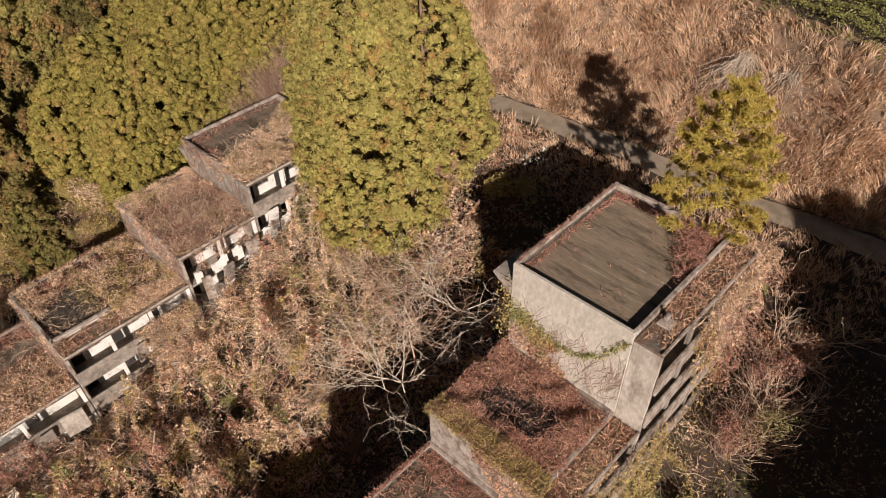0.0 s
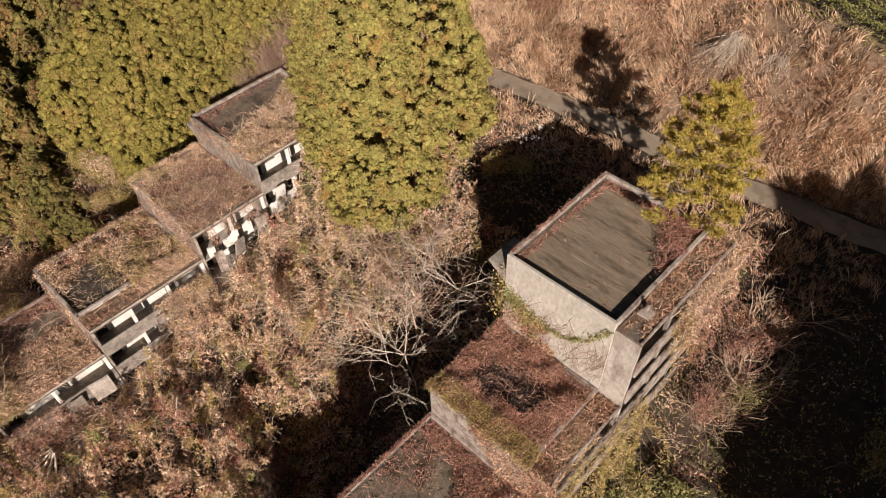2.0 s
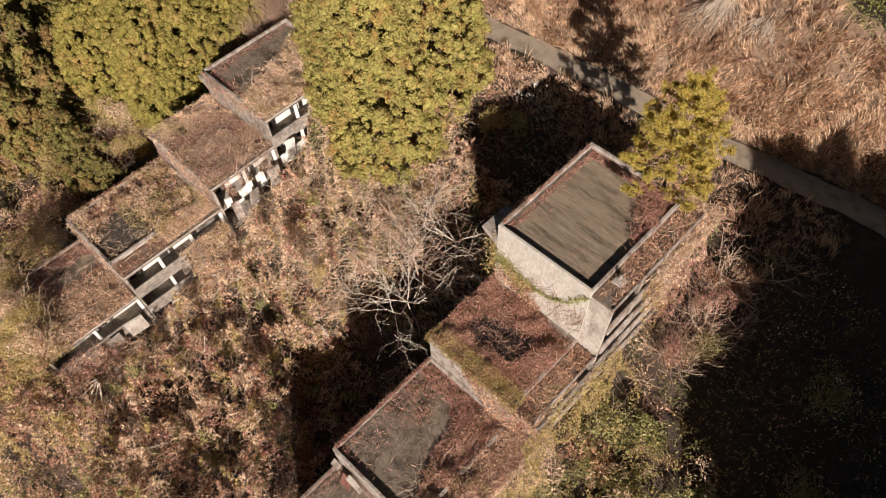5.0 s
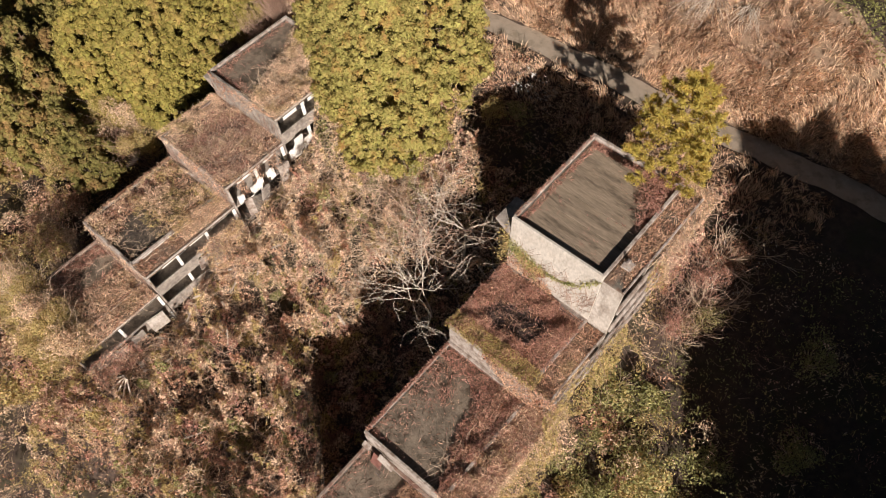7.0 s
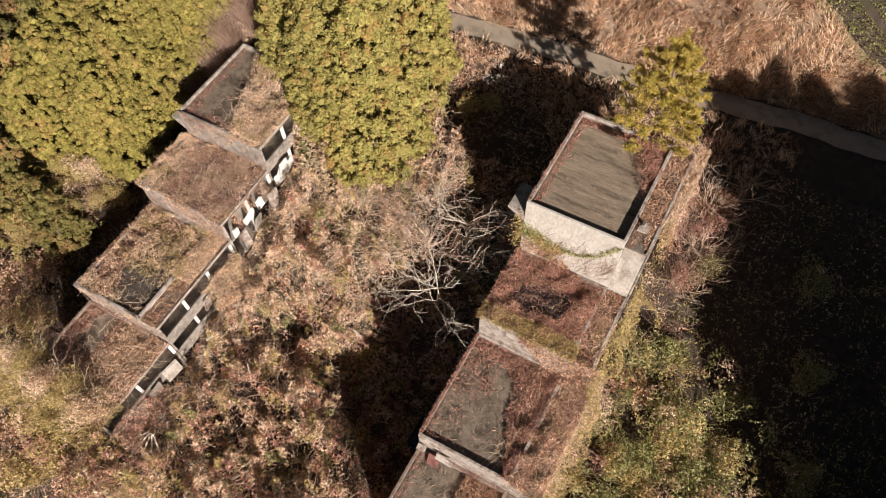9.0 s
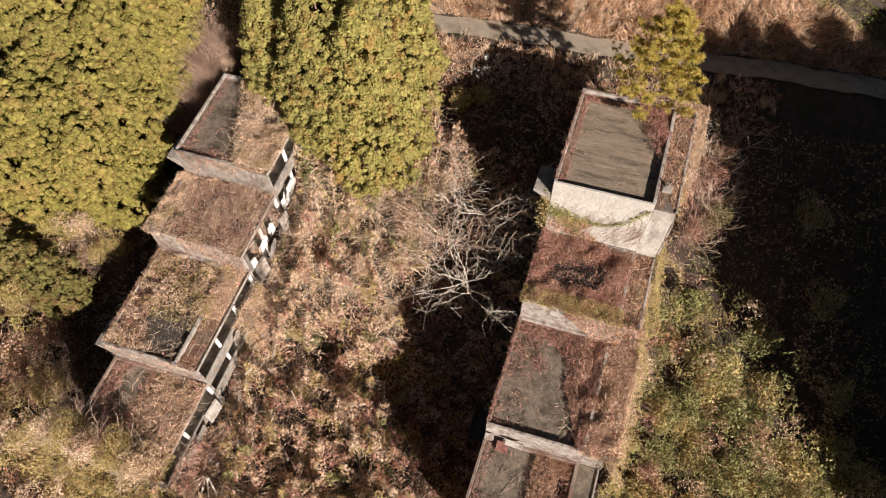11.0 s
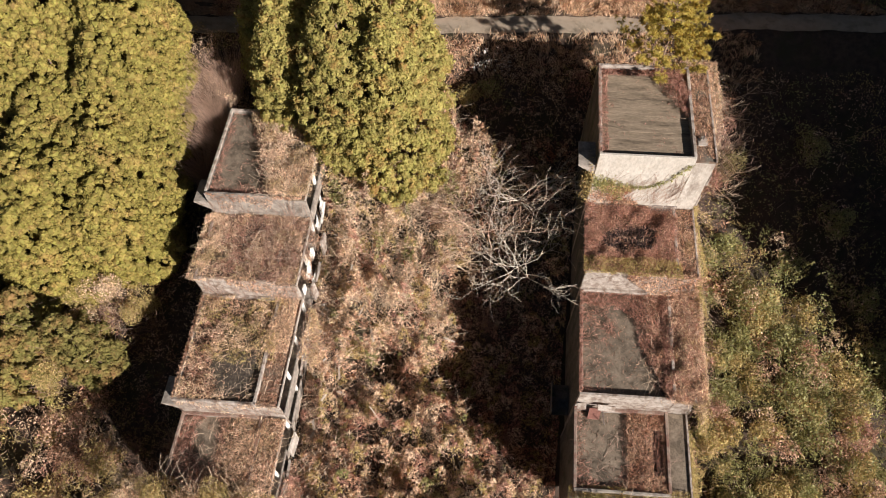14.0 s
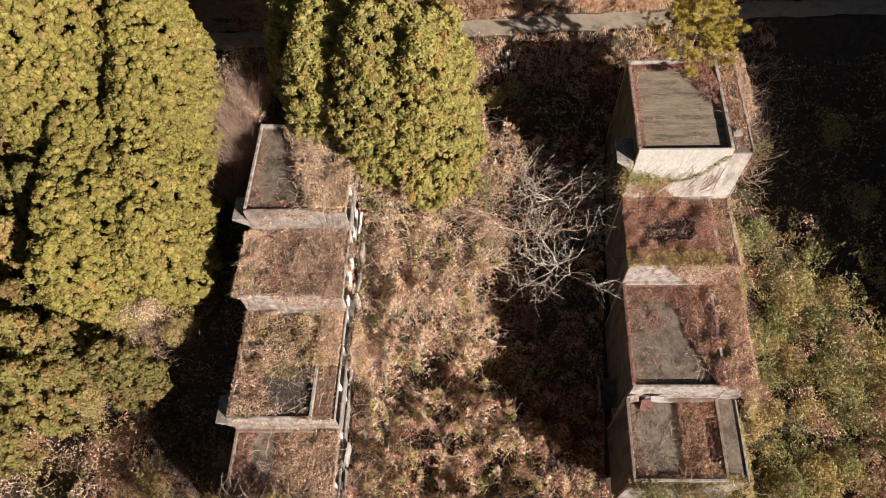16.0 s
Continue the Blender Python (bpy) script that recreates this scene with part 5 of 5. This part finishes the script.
for ya, yb in ((-7.6, -6.9), (-6.2, -5.0), (-4.4, -3.2)):
    curtain("brown_vine_curtain", "brown vine curtain hanging over a gallery", M["litter"], 450, -22.9, -22.3, ya, yb, 3.1, 1.2, size=0.1)


# ---------------------------------------------------------------- ivy on the pale wall
def wall_ivy(name, label, mat, n, xs, zs, width, size=0.13):
    t = rng.random(n)
    x = np.interp(t, np.linspace(0, 1, len(xs)), xs) + rng.normal(size=n) * 0.12
    z = np.interp(t, np.linspace(0, 1, len(zs)), zs) + rng.normal(size=n) * np.interp(t, np.linspace(0, 1, len(width)), width)
    p = np.column_stack([x, SHEAR * x - 0.03 - np.abs(rng.normal(size=n)) * 0.10, z])
    tagged(soup(name, leaves(p, size, up=0.5, nor=np.tile(np.array([0, -0.8, 0.5]), (n, 1))), 4, mat), label, "ivy", kind="stuff")


wall_ivy("wall_ivy", "green-brown ivy swag across the pale wall", M["green"], 900, (0.2, 1.6, 3.0, 4.4, 5.8, 7.0), (8.9, 8.6, 8.1, 8.2, 9.3, 11.3), (0.35, 0.3, 0.18, 0.1, 0.07, 0.06))
wall_ivy("wall_ivy", "green-brown ivy swag across the pale wall", M["green"], 900, (0.1, 0.9, 1.8, 2.6), (8.6, 8.4, 7.6, 6.6), (0.5, 0.5, 0.4, 0.4))
wall_ivy("wall_ivy", "brown ivy over the foot of the pale wall", M["litter"], 1400, (0.1, 1.4, 2.8, 4.0), (6.8, 6.6, 6.2, 5.9), (0.7, 0.6, 0.35, 0.2))
wall_ivy("wall_ivy", "brown-green ivy clump hanging on the pale wall", M["olive"], 1100, (0.7, 1.5, 2.3, 3.0), (8.4, 8.0, 7.7, 8.0), (0.3, 0.45, 0.4, 0.15), size=0.11)
wall_ivy("wall_ivy", "brown-green ivy clump hanging on the pale wall", M["litter"], 900, (1.2, 1.9, 2.6, 3.2), (8.0, 7.6, 7.4, 7.9), (0.3, 0.4, 0.4, 0.15), size=0.11)
n = 210
b = np.column_stack([0.4 + 6.6 * rng.random(n), np.zeros(n), 5.6 + 2.6 * rng.random(n)])
t = np.linspace(0, 1, 9)[None, :]
ln = (0.9 + 2.0 * rng.random((n, 1)))
wx = b[:, :1] + (rng.random((n, 1)) - 0.35) * ln * t + np.cumsum(rng.normal(size=(n, 9)) * 0.06, 1)
wx = np.clip(wx, 0.1, 7.1)
wz = b[:, 2:] + ln * t * (0.4 + 0.6 * rng.random((n, 1)))
q = np.stack([wx, SHEAR * wx - 0.012, np.minimum(wz, 11.6)], -1)
v, f = tubes(q, np.full((n, 9), 0.010))
tagged(indexed("ivy_stems", v, f, M["twig"]), "dead ivy stems clinging to the pale wall", "ivy", kind="stuff")
b = 0.55 * rng.normal(size=(1500, 3)) * np.array([0.5, 1.0, 2.2]) + np.array([-0.25, 0.5, 8.2])
b[:, 0] = np.minimum(b[:, 0], -0.02)
b[:, 2] = np.clip(b[:, 2], 5.9, 10.6)
tagged(soup("corner_ivy", leaves(b, 0.13, up=0.3), 4, M["olive"]), "olive ivy climbing the pale block's corner", "ivy", kind="stuff")


def wall_stems(y0, x0, x1, z0, z1, n, mat):
    b = x0 + (x1 - x0) * rng.random((n, 1))
    t = np.linspace(0, 1, 7)[None]
    h = (z1 - z0) * (0.45 + 0.65 * rng.random((n, 1)))
    wx = np.clip(b + rng.normal(size=(n, 1)) * 0.5 * t + np.cumsum(rng.normal(size=(n, 7)) * 0.05, 1), x0, x1)
    out = 0.03 + 0.22 * rng.random((n, 1)) * (1 - t) + 0.04 * rng.random((n, 7))
    q = np.stack([wx, y0 + SHEAR * (wx - LX) - out, z0 + h * t], -1)
    v, f = tubes(q, np.full((n, 7), 0.013))
    tagged(indexed("wall_vine_stems", v, f, mat), "dead vine stems climbing a ruined wall", "vegetation", kind="stuff")


wall_stems(-2.43, -31.3, -23.2, 3.0, 6.0, 36, M["twig"])
wall_stems(-8.83, -31.3, -23.2, 0.4, 3.3, 60, M["twig"])
wall_stems(-18.23, -31.3, -23.4, -2.4, 0.8, 50, M["twig"])


# ---------------------------------------------------------------- small things on and round the blocks
def rod(bm, a, b, r, sides=6):
    a, b = Vector(a), Vector(b)
    m = Matrix.Translation((a + b) / 2) @ (b - a).to_track_quat("Z", "Y").to_matrix().to_4x4()
    bmesh.ops.create_cone(bm, cap_ends=True, segments=sides, radius1=r, radius2=r, depth=(b - a).length, matrix=m)
    return bm


vent = empty("roof_vent", (7.75, 1.9, 11.65), "broken concrete vent stub on the gallery roof", "vent")
slab("base", 7.4, 8.1, 1.5, 2.2, 11.653, 11.78, M["rim"], vent)
slab("stub", 7.52, 7.78, 1.85, 2.1, 11.783, 12.15, M["concrete"], vent, bevel=0.04)
part("pipe", rod(bmesh.new(), (7.65, 1.97, 12.15), (7.72, 2.1, 12.42), 0.06), M["iron"], vent)


def railing(at, way, length, height, label, lean=0.0):
    """Two rails on thin posts; lean: how far the top has fallen over, in metres."""
    th = empty("railing", at, label, "railing", "old railings")
    a = Vector(at)
    w = Vector((math.cos(radians(way)), math.sin(radians(way)), 0))
    off = Vector((-w.y, w.x, 0)) * lean
    rise = math.sqrt(max(height * height - lean * lean, 0.01))
    n = max(2, round(length / 0.9))
    for i in range(n + 1):
        p0 = a + w * length * i / n
        part("post", rod(bmesh.new(), p0, p0 + off + Vector((0, 0, rise)), 0.022), M["iron"], th)
    for k in (0.5, 1.0):
        p0 = a + off * k + Vector((0, 0, rise * k))
        part("rail", rod(bmesh.new(), p0, p0 + w * length, 0.02), M["iron"], th)
    return th


railing((5.2, -0.55, 5.45), 2, 1.9, 1.0, "thin rusty railing above the ivy-covered roof", 0.2)
railing((-30.4, -7.9, 3.05), 8, 3.2, 1.2, "fallen dark iron railing lying in dead vines", 1.15)
railing((2.4, -16.6, -0.2), 95, 1.4, 1.0, "leaning iron railing on a littered roof", 0.3)

panel = empty("rusted_panel", (1.5, -15.9, -0.3), "rust-red iron sheet leaning on the block wall", "panel")
bm = bmesh.new()
for i in range(7):
    x = 1.05 + 0.13 * i
    box(bm, x, x + 0.075, -16.25, -16.19, -0.28, 0.95, shear=0.0)
    box(bm, x + 0.075, x + 0.13, -16.235, -16.205, -0.28, 0.95, shear=0.0)
bmesh.ops.rotate(bm, verts=bm.verts, cent=(1.5, -16.2, -0.28), matrix=Matrix.Rotation(radians(-24), 3, "X"))
part("sheet", bm, M["rust"], panel)
for i, (x, z) in enumerate(((0.35, 1.1), (1.9, 1.25), (2.55, 1.15))):
    sl = empty("broken_slab", (x, -15.6, z), "broken pale concrete slab below the roof edge", "slab", "broken slabs")
    bm = box(bmesh.new(), x - 0.28, x + 0.4, -15.95, -15.5, z, z + 0.09, 0.01, shear=0.0)
    bmesh.ops.rotate(bm, verts=bm.verts, cent=(x, -15.7, z), matrix=Matrix.Rotation(radians(28 + 9 * i), 3, "X"))
    part("slab", bm, M["rim"], sl)

# white wall stubs and broken slabs along the ruined gallery
for x, y, z, w, h, turn, mat in ((-22.2, -1.0, 3.0, 0.9, 0.9, 4, "plaster"), (-22.0, -3.3, 1.6, 1.1, 0.8, -6, "rim"), (-22.1, -5.6, 0.7, 0.9, 0.7, 8, "concrete"), (-22.3, -7.4, 0.5, 0.7, 0.7, -10, "rim"), (-22.5, -10.0, -1.7, 1.5, 0.9, 3, "plaster"), (-22.45, -11.9, -1.9, 1.1, 0.7, -5, "concrete"), (-22.5, -13.4, -2.0, 0.8, 0.8, 6, "rim"), (-22.5, -19.4, -4.3, 1.6, 0.8, -4, "stained"), (-22.45, -21.4, -4.5, 1.2, 0.7, 5, "concrete"), (-22.5, -23.2, -4.6, 1.4, 0.6, -3, "rim")):
    st = empty("wall_stub", (x, y, z), "broken stub of white-plastered gallery wall", "wall stub", "broken wall stubs")
    bm = box(bmesh.new(), x - w / 2, x + w / 2, y - 0.1, y + 0.1, z - 1.7, z + h * 0.6, 0.02, shear=0.0)
    bmesh.ops.rotate(bm, verts=bm.verts, cent=(x, y, z), matrix=Matrix.Rotation(radians(turn + 88), 3, "Z") @ Matrix.Rotation(radians(8 + turn), 3, "X"))
    part("stub", bm, M[mat], st)

def broken_panel(y0, y1, z, h, seed, x=-22.98):
    """A standing piece of plastered parapet with a jagged broken top."""
    g2 = np.random.default_rng(seed)
    th = empty("broken_parapet", (x, (y0 + y1) / 2, z), "broken white-plastered parapet piece standing on a ruined gallery", "parapet", "broken parapets")
    n = max(3, int((y1 - y0) / 0.28))
    ys = np.linspace(y0, y1, n + 1)
    tops = z + h * (0.62 + 0.38 * g2.random(n + 1))
    bm = bmesh.new()
    rows = [[bm.verts.new((xx, yy + SHEAR * (xx - LX), zz)) for yy, zz in zip(ys, zs)] for xx, zs in ((x, np.full(n + 1, z)), (x + 0.13, np.full(n + 1, z)), (x + 0.13, tops), (x, tops + 0.03))]
    for a, b in ((0, 1), (1, 2), (2, 3), (3, 0)):
        for i in range(n):
            bm.faces.new((rows[a][i], rows[b][i], rows[b][i + 1], rows[a][i + 1]))
    for i in (0, n):
        bm.faces.new([rows[a][i] for a in range(4)])
    part("plastered_face", bm, M["plaster"], th)


for i, (y0, y1, z, h) in enumerate(((-8.2, -7.6, 0.15, 1.2), (-6.8, -5.4, 0.15, 1.15), (-4.9, -4.1, 0.15, 1.3), (-3.4, -2.7, 0.15, 1.0), (-5.6, -4.6, -2.65, 1.3), (-3.9, -2.7, -2.65, 1.5), (-2.2, -0.9, 0.31, 1.7), (-0.4, 0.8, 0.31, 1.5), (-2.0, -0.7, -2.49, 1.7))):
    broken_panel(y0, y1, z, h, 300 + i, -23.0 if z > -2 or y0 < -2.3 else -22.99)

rubble = empty("rubble_block", (0, 0, 0), "broken lump of pale stained concrete beside the ruin", "rubble", "rubble beside the ruins")
bm = box(bmesh.new(), -0.42, 0.42, -0.2, 0.2, -0.1, 0.12, 0.03, shear=0.0)
for v in bm.verts:
    v.co += Vector((0.06 * math.sin(9 * v.co.x + 5 * v.co.y), 0.07 * math.sin(7 * v.co.x + 3), 0.05 * math.sin(6 * v.co.y + 8 * v.co.x)))
part("lump", bm, M["stained"], rubble)
g = np.random.default_rng(57)
for i in range(26):
    y = -24.5 + 24.5 * g.random()
    x = -22.0 + abs(g.normal()) * 0.75
    z = float(land(x, y) + mound(np.array([x]), np.array([y]))[0]) - 0.03
    m = pose(x, y, z, g.normal() * 25, g.normal() * 25, 90 + g.normal() * 45)
    ob = rubble
    if i:
        ob = copy_thing(rubble, m)
    else:
        rubble.matrix_basis = m
    ob.scale = (0.3 + 0.9 * g.random() ** 2, 0.3 + 0.6 * g.random(), 0.5 + 0.6 * g.random())

# loose boards and poles in the scrub
plank = empty("plank", (0, 0, 0), "pale weathered board lying in the scrub", "plank", "loose boards")
part("board", box(bmesh.new(), -0.7, 0.7, -0.07, 0.07, -0.02, 0.02, 0.006, shear=0.0), M["debris"], plank)
spots = [(-18.1, -8.2), (-17.6, -8.6), (-17.1, -9.4), (-20.2, -12.4), (-19.5, -14.6), (-20.4, -16.5), (-19.8, -19.5), (-16.6, -11.2), (-15.2, -12.8), (-13.4, -10.4), (-12.0, -13.4), (-16.0, -16.5),
         (-11.2, -23.6), (-11.6, -22.8), (-18.5, -20.5), (-14.8, -6.4), (-17.4, -4.6), (-20.6, -23.2), (-13.5, -19.4), (-19.0, -11.0), (-9.6, -16.4), (-10.5, -8.8), (-8.2, -12.3), (-20.0, -7.0), (-19.2, -5.4)]
for i, (x, y) in enumerate(spots):
    z = float(land(x, y) + mound(np.array([x]), np.array([y]))[0]) + 0.03
    m = pose(x, y, z, rng.normal() * 14, rng.normal() * 22, rng.random() * 180)
    if i == 0:
        plank.matrix_basis = m
    else:
        copy_thing(plank, m).scale = (0.35 + 0.6 * rng.random(), 0.6 + 0.6 * rng.random(), 1)
spots = [(-22.4 + 2.8 * u, -25.0 + 24.0 * v) for u, v in np.random.default_rng(71).random((30, 2))]
for x, y in spots:
    z = float(land(x, y) + mound(np.array([x]), np.array([y]))[0]) + 0.03
    copy_thing(plank, pose(x, y, z, rng.normal() * 18, rng.normal() * 25, rng.random() * 180)).scale = (0.4 + 0.7 * rng.random(), 0.5 + 0.7 * rng.random(), 1)
poles = empty("pole_stack", at_land(-20.9, -24.4), "bundle of pale poles leaning together", "poles")
z = float(land(-20.9, -24.4))
for i in range(5):
    a = i * 0.5 + 3.6
    part("pole", rod(bmesh.new(), (-20.9 + 1.9 * math.cos(a), -24.4 + 1.9 * math.sin(a), z + 0.9), (-20.9 + 0.1 * i, -24.4, z + 3.0), 0.075), M["pale"], poles)


# ---------------------------------------------------------------- brush piles on the bank, tea terrace above
def brush_pile(at, n, length, label, seed):
    th = empty("brush_pile", at, label, "brush pile", "brush piles")
    g2 = np.random.default_rng(seed)
    a = g2.normal(size=n) * 0.42 + 4.9
    base = np.array(at) + g2.normal(size=(n, 3)) * np.array([0.35, 0.3, 0.1]) + np.array([0, 0, 0.5])
    d = np.stack([np.cos(a), np.sin(a), -0.32 + 0.1 * g2.normal(size=n)], 1)
    k = np.linspace(0, 1, 5)[None, :, None]
    q = base[:, None] + d[:, None] * k * (length * (0.5 + 0.8 * g2.random(n)))[:, None, None] + np.cumsum(g2.normal(size=(n, 5, 3)) * 0.09, 1)
    v, f = tubes(q, np.linspace(0.02, 0.008, 5)[None] * (0.7 + 0.6 * g2.random((n, 1))), 4)
    indexed("cut_branch", v, f, M["pale"], th)


brush_pile(at_land(-1.6, 28.2, 0.5), 80, 2.9, "pile of cut pale branches on the reed bank", 4)
brush_pile(at_land(2.2, 27.3, 0.5), 36, 1.8, "small pile of cut pale branches on the reed bank", 6)
for k in range(6):
    th = empty("tea_hedge", at_land(6.0, 31.5 + 1.75 * k), "clipped dark green tea hedge row on the terrace", "hedge", "tea hedges")
    n = 9000
    x = -16 + 46 * rng.random(n)
    u = rng.random(n) * 2 - 1
    y = 30.9 + 1.75 * k - 0.24 * (x - 0.5) + 0.72 * u
    zt = land(x, y) + 0.15 + 0.75 * (1 - np.abs(u) ** 3)
    nor = unit(np.column_stack([np.zeros(n), u ** 3 * 1.5, np.ones(n)]))
    soup("foliage", leaves(np.column_stack([x, y, zt]), 0.16, up=0.6, nor=nor), 4, M["tea"], th)

roof_mat("straw_tuft", "pale straw tufts on a weedy roof", M["straw"], 5000, -31.0, -25.4, -17.8, -9.2, 0.3, 0.5, spots_at((-25.8, -13.6, 0.8), (-29.2, -13.6, 0.7), (-29.6, -17.0, 0.8), (-27.6, -13.2, 0.5), (-25.6, -10.4, 0.6), (-30.4, -10.0, 0.6)), size=0.1, up=0.2)
roof_mat("dead_leaf_drift", "thin drift of dead leaves on a roof", M["redleaf"], 2600, 0.3, 7.1, 0.3, 9.0, 11.565, 0.03, lambda x, y: 0.3 * patch(1.1, 83, 0.6)(x, y), size=0.09, up=0.8)
roof_mat("dead_leaf_drift", "dead leaves drifted over a gallery roof", M["litter"], 2600, 7.25, 8.65, 0.4, 4.5, 11.64, 0.07, lambda x, y: 0.25 + 0.7 * patch(0.9, 84, 0.5)(x, y), size=0.09, up=0.7)
roof_mat("dead_leaf_drift", "dead leaves drifted over a gallery roof", M["litter"], 2600, 7.25, 8.65, -6.3, -0.1, 5.35, 0.1, size=0.09, up=0.6)
roof_mat("moss_edge", "red-brown moss and leaves along a roof rim", M["redleaf"], 1500, -0.02, 0.24, -15.2, -6.6, 2.76, 0.07, size=0.08)
roof_mat("moss_edge", "red-brown moss and leaves along a roof rim", M["redleaf"], 1100, -0.02, 0.24, 0.3, 9.2, 11.96, 0.05, lambda x, y: 0.5 + 0 * x, size=0.07)
roof_mat("moss_edge", "red-brown moss and leaves along a roof rim", M["litter"], 1500, -31.52, -31.26, -18, -9, 0.66, 0.07, size=0.08)
# growth draped over the second block's near wall
n = 3600
u = rng.random(n)
x = 3.2 + 6.0 * rng.random(n) ** 0.8
z = 6.0 - 3.3 * u * np.clip((x - 2.6) / 3, 0, 1)
pts = np.column_stack([x, -6.43 + SHEAR * x - 0.05 - 0.35 * u * field(x, z, 0.8, 96) - rng.exponential(0.05, n), z])
tagged(soup("wall_vines", leaves(pts, 0.12, up=0.45, spread=0.6, nor=np.tile(np.array([0, -0.75, 0.65]), (n, 1))), 4, M["litter"]), "brown vines draped over a concrete wall", "vegetation", kind="stuff")
for y0, zt, m, lab in ((-2.43, 6.5, "litter", "brown"), (-18.23, 0.9, "tan", "tan")):
    n = 1300 if y0 > -10 else 500
    u = rng.random(n)
    x = -31.2 + 8.0 * rng.random(n)
    hang = np.clip(field(x, x * 0 + y0, 1.2, 103) * 1.6 - 0.35, 0.04, 1)
    z = zt - 2.4 * u * hang
    pts = np.column_stack([x, y0 + SHEAR * (x - LX) - 0.04 - 0.3 * u * field(x, z, 0.8, 97) - rng.exponential(0.05, n), z])
    tagged(soup("wall_vines", leaves(pts, 0.13, ratio=0.35, up=0.45, spread=0.7, nor=np.tile(np.array([0, -0.75, 0.65]), (n, 1))), 4, M[m]), lab + " vines draped over a concrete wall", "vegetation", kind="stuff")
n = 1000
u = rng.random(n)
x = -28.6 + 5.6 * rng.random(n)
z = 3.6 - 2.6 * u * np.clip((x + 29) / 4, 0, 1)
pts = np.column_stack([x, -8.83 + SHEAR * (x - LX) - 0.05 - 0.3 * u * field(x, z, 0.8, 97) - rng.exponential(0.05, n), z])
tagged(soup("wall_vines", leaves(pts, 0.12, up=0.45, spread=0.6, nor=np.tile(np.array([0, -0.75, 0.65]), (n, 1))), 4, M["litter"]), "brown vines draped over a concrete wall", "vegetation", kind="stuff")
